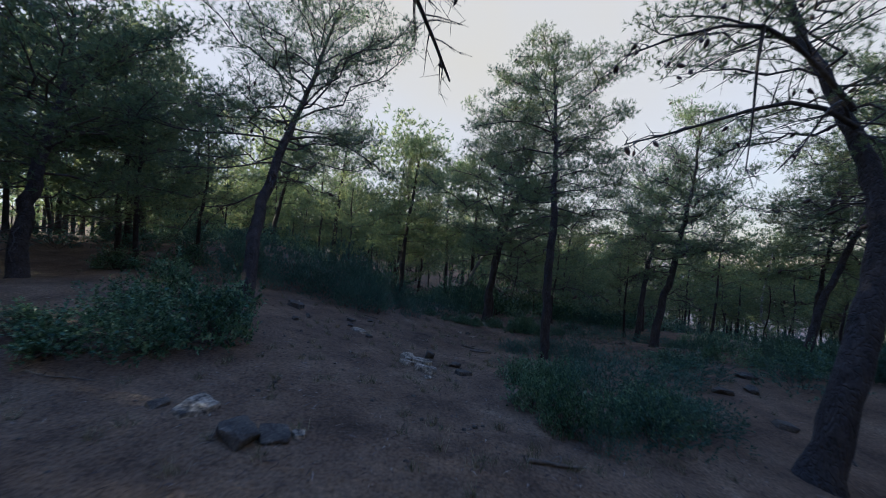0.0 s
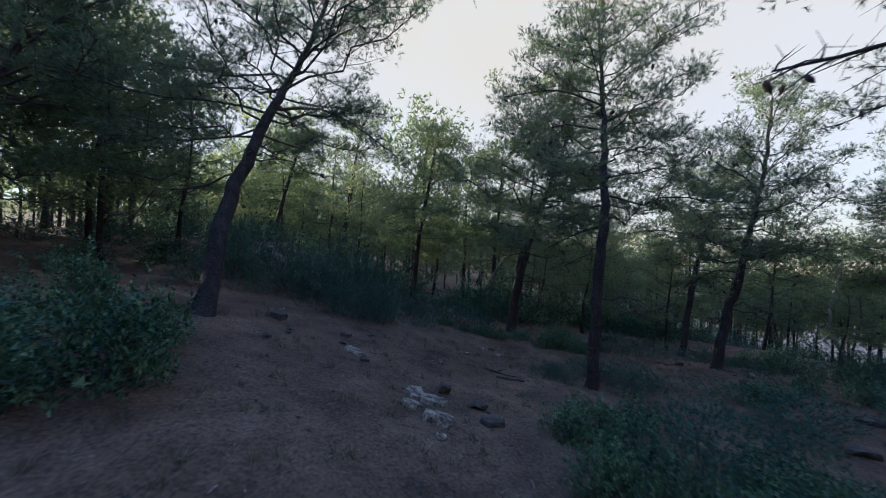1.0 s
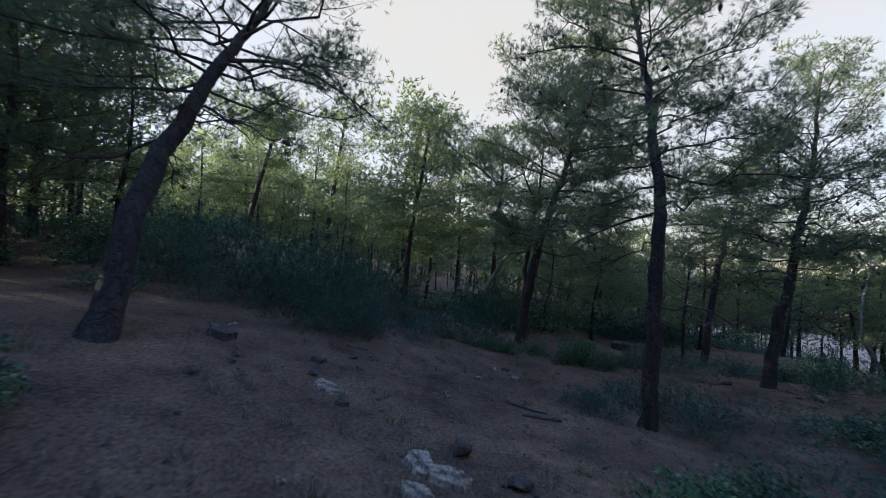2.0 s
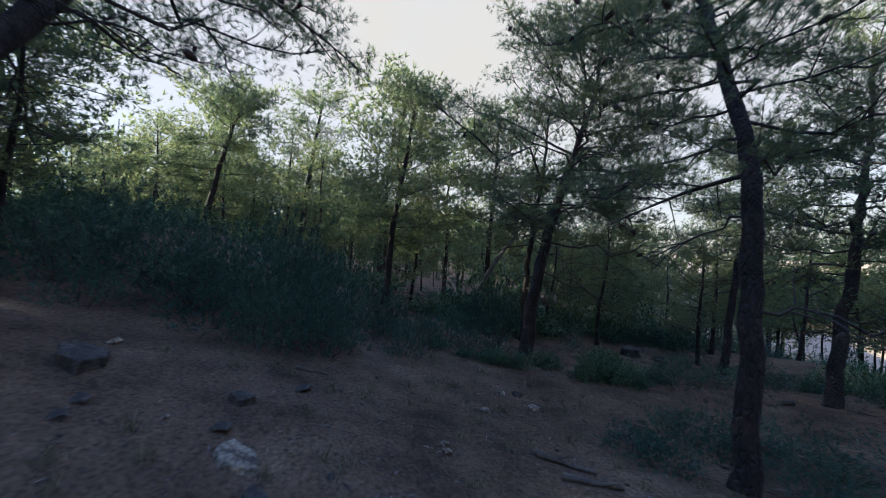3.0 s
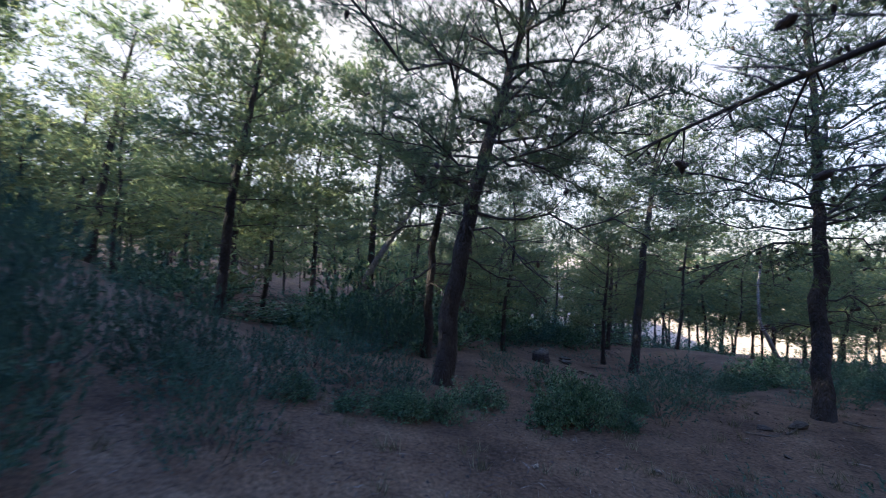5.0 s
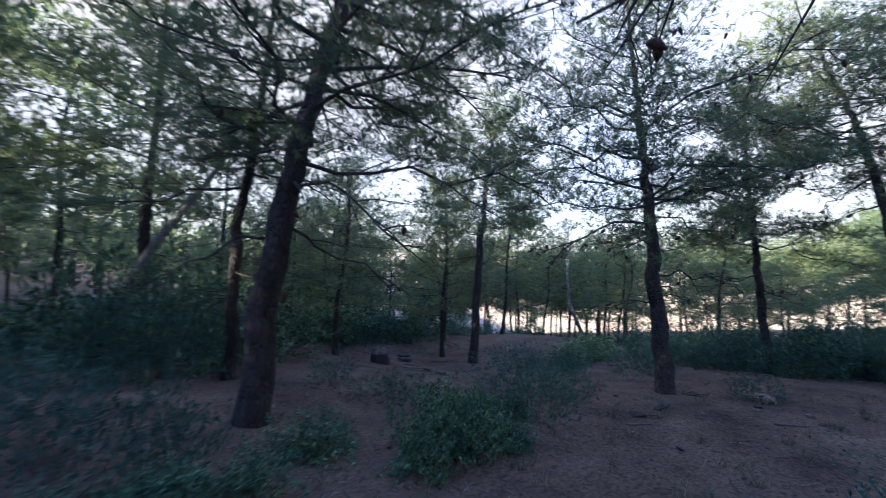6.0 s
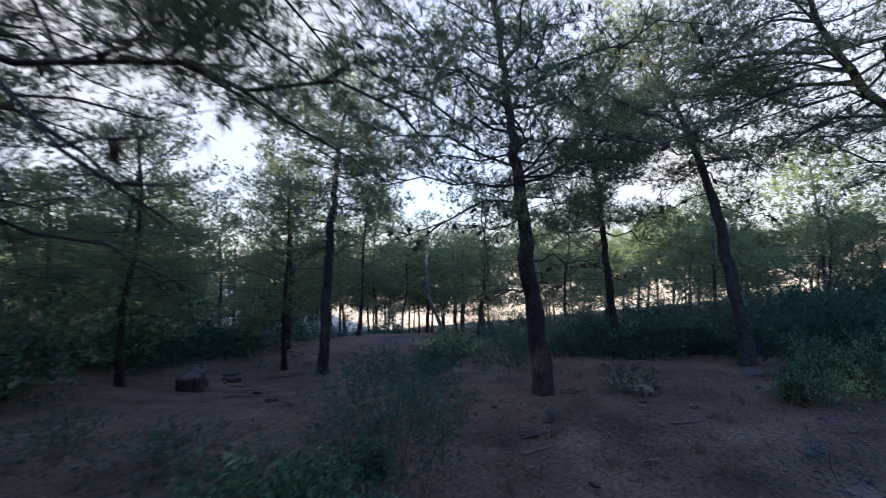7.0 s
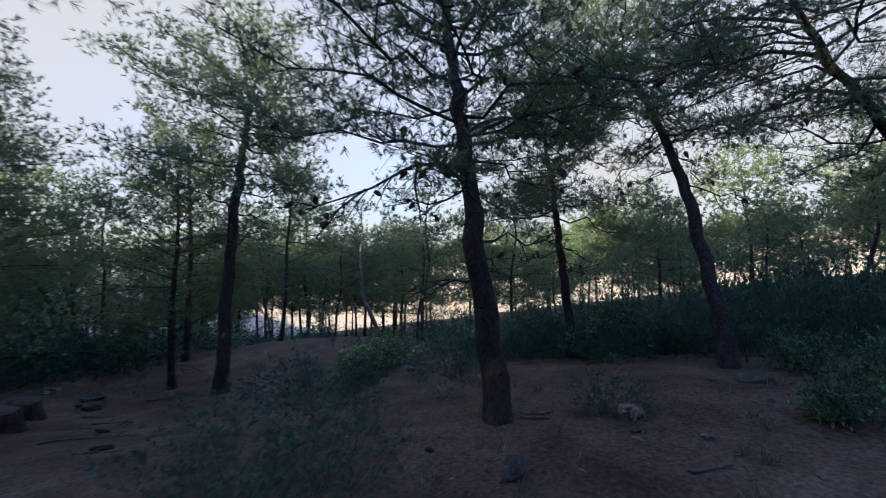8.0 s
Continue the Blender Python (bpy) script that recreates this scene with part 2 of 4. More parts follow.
class Heap:
    """Collects vertices and faces of one mesh."""

    def __init__(self):
        self.v, self.t, self.q, self.n = [], [], [], 0

    def add(self, v, t=None, q=None):
        if t is not None and len(t):
            self.t.append(np.asarray(t) + self.n)
        if q is not None and len(q):
            self.q.append(np.asarray(q) + self.n)
        self.v.append(np.asarray(v, float).reshape(-1, 3))
        self.n += len(self.v[-1])

    def tube(self, pts, radii, sides, rough=0.0, rng=None):
        pts = np.asarray(pts, float)
        tan = unit(np.gradient(pts, axis=0))
        ref = np.array([0.31, 0.95, 0.05]) if abs(tan[0] @ np.array([0, 0, 1.0])) > 0.7 else np.array([0, 0, 1.0])
        a = unit(np.cross(tan, ref))
        b = np.cross(tan, a)
        ang = np.linspace(0, 2 * np.pi, sides, endpoint=False)
        rad = np.asarray(radii, float)[:, None] * np.ones(sides)
        if rough:
            rad = rad * (1 + rough * rng.standard_normal(rad.shape))
        ring = pts[:, None] + rad[..., None] * (np.cos(ang)[None, :, None] * a[:, None] + np.sin(ang)[None, :, None] * b[:, None])
        m = len(pts)
        i, j = np.meshgrid(np.arange(m - 1), np.arange(sides), indexing="ij")
        k = (j + 1) % sides
        q = np.stack([i * sides + j, i * sides + k, (i + 1) * sides + k, (i + 1) * sides + j], -1).reshape(-1, 4)
        top = m * sides
        caps = [[(m - 1) * sides + s, (m - 1) * sides + (s + 1) % sides, top] for s in range(sides)]
        self.add(np.vstack([ring.reshape(-1, 3), pts[-1:] + tan[-1:] * rad[-1].mean() * 0.5]), caps, q)

    def mesh(self, name, mat, soft=False):
        return mesh_of(name, np.concatenate(self.v), np.concatenate(self.t) if self.t else None, np.concatenate(self.q) if self.q else None, mat, soft)


def needles(o, d, length, per, nl, nw, rng, spread=0.75):
    """Bunches of thin needles round shoots o + s d: one triangle each."""
    k = len(o)
    s = rng.random((k, per)) ** 0.8
    base = o[:, None] + d[:, None] * (length[:, None] * s)[..., None]
    rnd = rng.standard_normal((k, per, 3))
    rnd -= (rnd * d[:, None]).sum(-1, keepdims=True) * d[:, None]
    way = unit(d[:, None] * (1 + 0.5 * rng.random((k, per, 1))) + unit(rnd) * spread * (0.6 + 0.8 * rng.random((k, per, 1))))
    side = unit(np.cross(way, rng.standard_normal((k, per, 3))))
    ln = nl * (0.7 + 0.6 * rng.random((k, per, 1)))
    v = np.stack([base - side * nw / 2, base + side * nw / 2, base + way * ln], 2).reshape(-1, 3)
    return v, np.arange(len(v)).reshape(-1, 3)


def leaves(o, d, length, per, ll, lw, rng):
    """Small folded leaves along shoots: two triangles each."""
    k = len(o)
    s = np.linspace(0.1, 1, per)[None] + 0.05 * rng.standard_normal((k, per))
    base = o[:, None] + d[:, None] * (length[:, None] * s)[..., None]
    rnd = rng.standard_normal((k, per, 3))
    rnd -= (rnd * d[:, None]).sum(-1, keepdims=True) * d[:, None]
    way = unit(0.55 * d[:, None] + unit(rnd) + np.array([0, 0, 0.25]))
    up = np.array([0, 0, 1.0]) + 0.55 * rng.standard_normal((k, per, 3))
    side = unit(np.cross(way, up))
    nrm = np.cross(side, way)
    z = 0.6 + 0.7 * rng.random((k, per, 1))
    mid = base + way * ll * z * 0.5 + nrm * 0.004
    v = np.stack([base, mid - side * lw * z / 2 + nrm * lw * 0.25, base + way * ll * z, mid + side * lw * z / 2 + nrm * lw * 0.25], 2).reshape(-1, 3)
    n = np.arange(k * per)[:, None] * 4
    return v, np.concatenate([n + [0, 2, 1], n + [0, 3, 2]])


# ---- pines ----
def cone_mesh():
    h = Heap()
    zs = np.linspace(0, 1, 6)
    pts = np.stack([0 * zs, 0 * zs, -0.085 * zs], -1)
    h.tube(pts, 0.024 * np.array([0.45, 0.95, 1.0, 0.85, 0.55, 0.15]), 7, 0.12, np.random.default_rng(5))
    return h.mesh("cone", CONE, True)


CONE_MESH = cone_mesh()


def pine(way, r0, crown_from, reach, limbs, clumps, per, nl, nw, seed, dead=3, cones=0, fine=True, bark=None, label="", lift=1.0, group="", boughs=(), twigs=True, puff=0.2):
    """A pine whose trunk runs through the points of way (world); its crown starts at that share of its height.
    boughs: more limbs, each (bare, points in the world)."""
    rng = np.random.default_rng(seed)
    base = np.array(way[0], float)
    way = np.array(way, float) - base
    way[0, 2] -= 0.15
    n = 30 if fine else 14
    p = glide(way, n)
    p[1:-1, :2] += 0.012 * rng.standard_normal((n - 2, 2)) * (1.5 if fine else 1)
    s = np.linspace(0, 1, n)
    h0 = np.linalg.norm(p - p[0], axis=1)
    rad = r0 * (1 - 0.86 * s) ** 0.85 + 0.006 + r0 * 0.5 * np.exp(-h0 / 0.16)
    root = new("pine_tree")
    root.location = base
    root.empty_display_size = 0.3
    tagged(root, label or "slender pine with grey-brown bark and feathery green needles", "tree", group)
    tr = Heap()
    tr.tube(p, rad, 12 if fine else 7, 0.05 if fine else 0.03, rng)
    part("trunk", tr.mesh("trunk", bark or BARK, True), root)
    joined, tips, bare, puffs = Heap(), [], [], []
    t = np.linspace(0, 1, 7)[:, None]
    ways = []
    for i in range(limbs + dead):
        is_dead = i < dead
        f = (i - dead + rng.random()) / limbs
        s0 = crown_from * (0.5 + 0.6 * rng.random()) if is_dead else crown_from + (0.985 - crown_from) * f ** 0.9
        o = np.array([np.interp(s0, s, p[:, c]) for c in range(3)])
        az = i * 2.4 + rng.normal(0, 0.45)
        u = 0 if is_dead else f
        ln = reach * (0.30 + 0.70 * math.sin(math.pi * (0.22 + 0.70 * u)) ** 1.2) * rng.uniform(0.6, 1.15)
        if is_dead:
            ln *= rng.uniform(0.35, 0.8)
        el = radians((-3 + 52 * u ** 1.4) * lift + rng.normal(0, 11) - (6 if is_dead else 0))
        flat = np.array([math.cos(az), math.sin(az), 0])
        bend = np.array([-flat[1], flat[0], 0]) * rng.normal(0, 0.2)
        rise = (0.03 if not is_dead else -0.14) + rng.normal(0, 0.08)
        lp = o + ln * (t * (flat * math.cos(el) + np.array([0, 0, math.sin(el)])) + t * t * (bend + np.array([0, 0, rise])))
        lp[1:] += 0.036 * ln * rng.standard_normal((6, 3))
        ways.append((is_dead, ln, lp, np.interp(s0, s, rad) * 0.42))
    for is_dead, pts in boughs:
        lp = glide(np.array(pts, float) - base, 7)
        ways.append((is_dead, np.linalg.norm(np.diff(lp, axis=0), axis=1).sum(), lp, 0.05))
    for i, (is_dead, ln, lp, thick) in enumerate(ways):
        lr = min(thick, 0.005 + (0.0065 if i < limbs + dead else 0.0095) * ln) * (1 - 0.82 * t[:, 0]) + 0.0025
        lh = Heap() if fine else joined
        lh.tube(lp if fine else lp[::2], lr if fine else lr[::2], 5 if fine else 3)
        subs = int(3 + ln * (4.2 if fine else 3.4))
        for j in range(subs):
            tj = 0.22 + 0.78 * (j + rng.random()) / subs if not is_dead else 0.1 + 0.9 * rng.random()
            so_j = np.array([np.interp(tj, t[:, 0], lp[:, c]) for c in range(3)])
            tan = unit(lp[min(6, int(tj * 6) + 1)] - lp[int(tj * 6 * 0.999)])
            side = unit(np.cross(tan, [0, 0, 1.0])) * (1 if j % 2 else -1)
            d = unit(tan * rng.uniform(0.3, 0.9) + side * rng.uniform(0.3, 1.0) + np.array([0, 0, rng.uniform(-0.45, 0.65)]))
            sl = (0.40 * min(ln, 2.4) * (1.15 - tj) + 0.14) * rng.uniform(0.5, 1.2)
            tt = np.linspace(0, 1, 4)[:, None]
            sp = so_j + sl * (tt * d + tt * tt * np.array([0, 0, -0.22 if is_dead else 0.10])) + 0.03 * sl * rng.standard_normal((4, 3)) * tt
            if fine or twigs:
                keep = [0, 1, 3] if fine else [0, 3]
                lh.tube(sp[keep], (0.0065 * (1 - 0.75 * tt[:, 0]) * (1 + 0.3 * min(ln, 2.0)))[keep], 3)
            (bare if is_dead else tips).append((sp[2], sp[3], 1.0))
            if not is_dead:
                puffs.append((sp[3], puff * (0.75 + 0.4 * min(sl, 1.0))))
                if sl > 0.4:
                    puffs.append((sp[1] + 0.12 * rng.standard_normal(3) * [1, 1, 0.5], puff * 0.75))
            for w in range(3 if fine else 2):
                a = sp[0] + (sp[3] - sp[0]) * rng.uniform(0.35, 0.95)
                e = a + unit(d * 0.5 + rng.standard_normal(3) * [1, 1, 0.7]) * (0.10 + 0.42 * sl * rng.random())
                if fine:
                    lh.tube([a, e], [0.004, 0.0015], 3)
                (bare if is_dead else tips).append((a, e, 0.8))
        if not is_dead:
            puffs.append((lp[-1], puff * 1.1))
        if fine:
            part("limb", lh.mesh("limb", TWIG, True), root)
    # needles: short upturned shoots massed in flattened cushions at the ends of the twigs
    c = np.array([q[0] for q in puffs])
    size = np.array([q[1] for q in puffs])[:, None, None] * (0.7 + 0.6 * rng.random((len(puffs), 1, 1)))
    k = max(2, int(round(clumps / len(puffs))))
    off = unit(rng.standard_normal((len(puffs), k, 3))) * rng.random((len(puffs), k, 1)) ** 0.42 * [1, 1, 0.55]
    o = (c[:, None] + off * size).reshape(-1, 3)
    d = unit(off * 1.1 + np.array([0, 0, 0.55]) + 0.45 * rng.standard_normal(off.shape)).reshape(-1, 3)
    v, f = needles(o, d, np.full(len(o), nl * 0.7), per, nl, nw, rng, 0.95)
    if joined.n:
        tagged(part("branch", joined.mesh("branch", TWIG, True), root), kind="stuff")
    part("crown", mesh_of("crown", v, f, None, NEEDLE), root)
    spots = bare * 2 + tips
    for i in range(cones):
        a, e, _ = spots[int(rng.integers(0, len(spots)))]
        c = part("cone", CONE_MESH, root)
        c.matrix_local = pose(*(a + (e - a) * rng.random()), *(rng.uniform(-60, 60, 2)), 0) @ Matrix.Scale(rng.uniform(0.8, 1.3), 4)
    return root


# ---- shrubs ----
def mastic(seed, r=0.7, h=0.8, shoots=340, per=9, leaf=(0.06, 0.029)):
    """Evergreen broad-leaved bush: woody stems and sprays of small folded leaves."""
    rng = np.random.default_rng(seed)
    root = new("mastic_bush")
    tagged(root, "dense evergreen mastic bush with small dark green leaves", "bush", "mastic bushes")
    st = Heap()
    lobes = unit(rng.standard_normal((7, 3)) * [1, 1, 0.5] + [0, 0, 0.6])
    d = unit(rng.standard_normal((shoots, 3)) + [0, 0, 0.35])
    d[:, 2] = np.abs(d[:, 2]) * 0.95 + 0.02
    lump = 0.55 + 0.55 * np.max(np.clip(d @ lobes.T, 0, 1) ** 7, axis=1)
    rr = rng.random(shoots) ** 0.38 * lump * (1 + 0.16 * np.clip(rng.standard_normal(shoots), 0, 2))
    o = d * rr[:, None] * [r, r, h]
    for i in range(shoots // 16):
        e = o[int(rng.integers(shoots))] * 0.95
        mid = e * 0.5 + [0, 0, 0.04] + 0.04 * rng.standard_normal(3)
        b = np.array([*(0.12 * r * rng.standard_normal(2)), -0.06])
        st.tube(glide([b, mid, e], 5), 0.011 * np.linspace(1, 0.3, 5), 4)
    tagged(part("stem", st.mesh("stem", TWIG), root), kind="stuff")
    way = unit(d * [1, 1, 0.7] + 0.6 * rng.standard_normal((shoots, 3)) + [0, 0, 0.3])
    v, f = leaves(o, way, 0.10 + 0.10 * rng.random(shoots), per, *leaf, rng)
    part("foliage", mesh_of("foliage", v, f, None, MASTIC), root)
    return root


def heath(seed, r=0.7, h=0.7, shoots=250, per=14, loose=0.1):
    """Rounded grey-green shrub: a loose dome of fine upright sprays with tiny narrow leaves."""
    rng = np.random.default_rng(seed)
    root = new("heath_shrub")
    tagged(root, "wispy grey-green heath shrub with fine upright sprays", "shrub", "heath shrubs")
    lobes = unit(rng.standard_normal((9, 3)) * [1, 1, 0.6] + [0, 0, 0.4])
    d = unit(rng.standard_normal((shoots, 3)) + [0, 0, 0.25])
    d[:, 2] = np.abs(d[:, 2])
    lump = 0.66 + 0.36 * np.max(np.clip(d @ lobes.T, 0, 1) ** 8, axis=1)
    rr = rng.random(shoots) ** 0.36 * lump * (1 + loose * np.clip(rng.standard_normal(shoots), -0.5, 2.2))
    o = d * rr[:, None] * [r, r, h * 0.9]
    way = unit(d * [0.8, 0.8, 0.5] + [0, 0, 0.5] + 0.5 * rng.standard_normal((shoots, 3)))
    st = Heap()
    for i in range(0, shoots, 16):
        e = o[i] * 0.9
        base = np.array([*(e[:2] * 0.35 + 0.04 * rng.standard_normal(2)), -0.05])
        st.tube(glide([base, (base + e) / 2 + 0.03 * rng.standard_normal(3), e], 4), [0.005, 0.004, 0.003, 0.0015], 3)
    tagged(part("stem", st.mesh("stem", TWIG), root), kind="stuff")
    v, f = needles(o, way, 0.07 + 0.09 * rng.random(shoots), per, 0.042, 0.0115, rng, 1.1)
    part("foliage", mesh_of("foliage", v, f, None, HEATH), root)
    return root


# ---- stones, wood ----
def stone(seed, w, flat=0.45, mat=None, label="pale limestone rock lying on the soil", long_=0.78):
    """Angular broken rock: the hull of points on a squared block, its arrises knocked off, the faces slightly uneven."""
    rng = np.random.default_rng(seed)
    bm = bmesh.new()
    if flat < 0.32:
        # a broken slab: a crooked outline, the top a little smaller and tilted
        turns = np.sort(rng.random(6) * 1.4 + np.arange(6) * 2.0) * math.pi / 6
        lean = rng.normal(0, 0.16, 2)
        for a in turns:
            q = rng.uniform(0.74, 1.12)
            c = np.array([math.cos(a), math.sin(a) * long_]) * w * 0.54 * q
            bm.verts.new((c[0] * 1.04, c[1] * 1.04, -w * 0.5 * flat))
            bm.verts.new((c[0] * 0.9, c[1] * 0.9, w * flat * (0.42 + rng.normal(0, 0.06)) + c @ lean * flat))
    else:
        for _ in range(15):
            d = unit(rng.standard_normal(3))
            c = np.sign(d) * np.abs(d) ** 0.45 * rng.uniform(0.8, 1.0)
            bm.verts.new((c[0] * w * 0.56, c[1] * w * 0.56 * long_, c[2] * w * 0.5 * flat))
    hull = bmesh.ops.convex_hull(bm, input=bm.verts)
    bmesh.ops.delete(bm, geom=[g for g in set(hull["geom_interior"]) | set(hull["geom_unused"]) if isinstance(g, bmesh.types.BMVert)], context="VERTS")
    bmesh.ops.dissolve_limit(bm, angle_limit=radians(14), verts=bm.verts, edges=bm.edges)
    bmesh.ops.bevel(bm, geom=bm.edges[:], offset=w * (0.012 if flat < 0.32 else 0.025), segments=1, affect="EDGES")
    bmesh.ops.triangulate(bm, faces=bm.faces)
    bmesh.ops.subdivide_edges(bm, edges=[e for e in bm.edges if e.calc_length() > w * 0.2], cuts=2, use_grid_fill=True)
    for v in bm.verts:
        v.co += Vector(v.co).normalized() * w * 0.05 * noise.noise(v.co * (7 / w) + Vector((seed, 0, 0)))
    me = bpy.data.meshes.new("rock")
    bm.to_mesh(me)
    bm.free()
    me.materials.append(mat or STONE)
    ob = new("rock", me)
    return tagged(ob, label, "rock", "stones on the path")


def stick(x, y, ln, turn, seed, thick=0.012, forks=2, label="grey dead branch lying on the ground"):
    rng = np.random.default_rng(seed)
    h = Heap()
    d = np.array([math.cos(turn), math.sin(turn)])
    t = np.linspace(-0.5, 0.5, 9)
    q = np.array([x, y]) + t[:, None] * ln * d + np.cumsum(rng.normal(0, 0.03 * ln, (9, 2)), 0) * 0.6
    pts = np.column_stack([q, land(q[:, 0], q[:, 1]) + thick * 0.7 + 0.02 * ln * rng.random(9)])
    pts = pts - pts[4]
    h.tube(pts, thick * np.linspace(1, 0.4, 9), 6, 0.1, rng)
    for i in range(forks):
        j = int(rng.integers(2, 7))
        e = pts[j] + ln * 0.25 * np.array([*(rng.standard_normal(2) * 0.7 + d), rng.uniform(0.1, 0.5)])
        h.tube(glide([pts[j], (pts[j] + e) / 2 + 0.01 * rng.standard_normal(3), e], 4), thick * np.array([0.5, 0.4, 0.3, 0.15]), 4)
    ob = new("fallen_branch", h.mesh("fallen_branch", DEADWOOD, True))
    ob.location = (x, y, float(land(x, y)) + thick * 0.6)
    return tagged(ob, label, "branch")


def stump(x, y, r, seed):
    rng = np.random.default_rng(seed)
    root = new("tree_stump")
    root.location = at(x, y, 0.04)
    tagged(root, "low weathered tree stump cut near the ground", "stump")
    h = Heap()
    h.tube([(0, 0, 0), (0.01, 0, 0.06), (0, 0.01, 0.14), (0, 0, r * 0.9 + 0.1)], [r * 1.3, r * 1.1, r, r * 0.97], 14, 0.05, rng)
    part("bark", h.mesh("bark", BARK, True), root)
    c = Heap()
    c.tube([(0, 0, r * 0.9 + 0.07), (0, 0, r * 0.9 + 0.108)], [r * 0.9, r * 0.9], 14, 0.04, rng)
    part("cut_face", c.mesh("cut_face", DEADWOOD), root, "grey weathered cut face")
    return root


# ---- ground sheet ----
def ground_sheet():
    m = 115
    u = np.linspace(-1, 1, 2 * m + 1)
    g = 2500 / math.sinh(7.5) * np.sinh(7.5 * u)
    x, y = np.meshgrid(g + 2.0, g + 8.0, indexing="ij")
    z = land(x, y)
    n = 2 * m + 1
    i, j = np.meshgrid(np.arange(n - 1), np.arange(n - 1), indexing="ij")
    q = np.stack([i * n + j, (i + 1) * n + j, (i + 1) * n + j + 1, i * n + j + 1], -1).reshape(-1, 4)
    ob = new("ground", mesh_of("ground", np.stack([x, y, z], -1), None, q, SOIL, True))
    return tagged(ob, "reddish-brown forest soil strewn with dry pine needles", "ground", kind="structure")


ground_sheet()

# ---- the pines close to the walk ----
NEAR = dict(limbs=34, clumps=8500, per=8, nl=0.088, nw=0.0095, puff=0.22)
CLOSE_BY = dict(limbs=40, clumps=11500, per=12, nl=0.085, nw=0.0062, puff=0.23)
FULL = dict(limbs=40, clumps=12000, per=7, nl=0.088, nw=0.0108, puff=0.24)
pine([(3.6, 4.0, -0.62), (4.05, 4.15, 0.33), (4.6, 4.4, 1.33), (4.95, 4.75, 2.33), (5.0, 5.2, 3.33), (4.95, 5.7, 4.5), (4.8, 6.2, 6.2)],
     0.165, 0.60, 2.4, seed=11, cones=60, dead=7, boughs=((True, [(4.95, 5.0, 3.3), (4.3, 4.9, 3.9), (3.7, 4.8, 4.2), (2.9, 4.7, 4.1), (2.0, 4.6, 3.75)]),
                                                   (True, [(4.97, 5.0, 3.1), (4.3, 4.9, 3.35), (3.6, 4.85, 3.25), (2.8, 4.8, 3.0), (2.05, 4.7, 2.8)]),
                                                   (True, [(3.7, 4.8, 4.2), (3.55, 4.7, 3.7), (3.5, 4.7, 3.1), (3.42, 4.7, 2.5)]),
                                                   (True, [(4.99, 5.1, 3.2), (4.5, 4.7, 3.3), (4.0, 4.4, 3.0), (3.6, 4.3, 2.5)]),
                                                   (False, [(4.98, 5.3, 3.7), (4.2, 5.0, 4.1), (3.3, 4.9, 4.35), (2.6, 4.8, 4.3)])), label="leaning pine with dark bark and cone-hung branches", limbs=22, clumps=3000, per=11, nl=0.082, nw=0.0088)
pine([(-3.33, 6.94, 0.72), (-3.42, 7.6, 2.01), (-3.46, 8.33, 3.01), (-3.45, 9.11, 4.01), (-3.42, 9.95, 5.01), (-3.2, 10.7, 6.4), (-2.9, 11.2, 8.0)],
     0.12, 0.36, 3.2, seed=12, cones=55, dead=6, boughs=((False, [(-3.45, 9.1, 4.0), (-2.7, 9.5, 4.15), (-2.0, 9.8, 3.85), (-1.3, 10.0, 3.35)]),), label="pine with a strongly leaning trunk beside the bushes", **CLOSE_BY)
pine([(2.03, 8.46, -0.6), (2.09, 8.42, 0.5), (2.2, 8.56, 1.5), (2.37, 8.9, 2.5), (2.55, 9.47, 3.5), (2.74, 10.1, 4.5), (2.9, 10.8, 5.6), (3.0, 11.3, 6.8)],
     0.092, 0.36, 2.05, seed=13, cones=80, dead=2, boughs=((True, [(2.29, 8.75, 1.98), (2.1, 9.3, 1.9), (1.9, 9.9, 1.75), (1.75, 10.4, 1.62)]), (False, [(2.7, 10.0, 4.4), (1.8, 10.0, 4.7), (0.75, 10.1, 4.6)])), label="tall pine with scaly grey bark and cone-laden limbs", **CLOSE_BY)
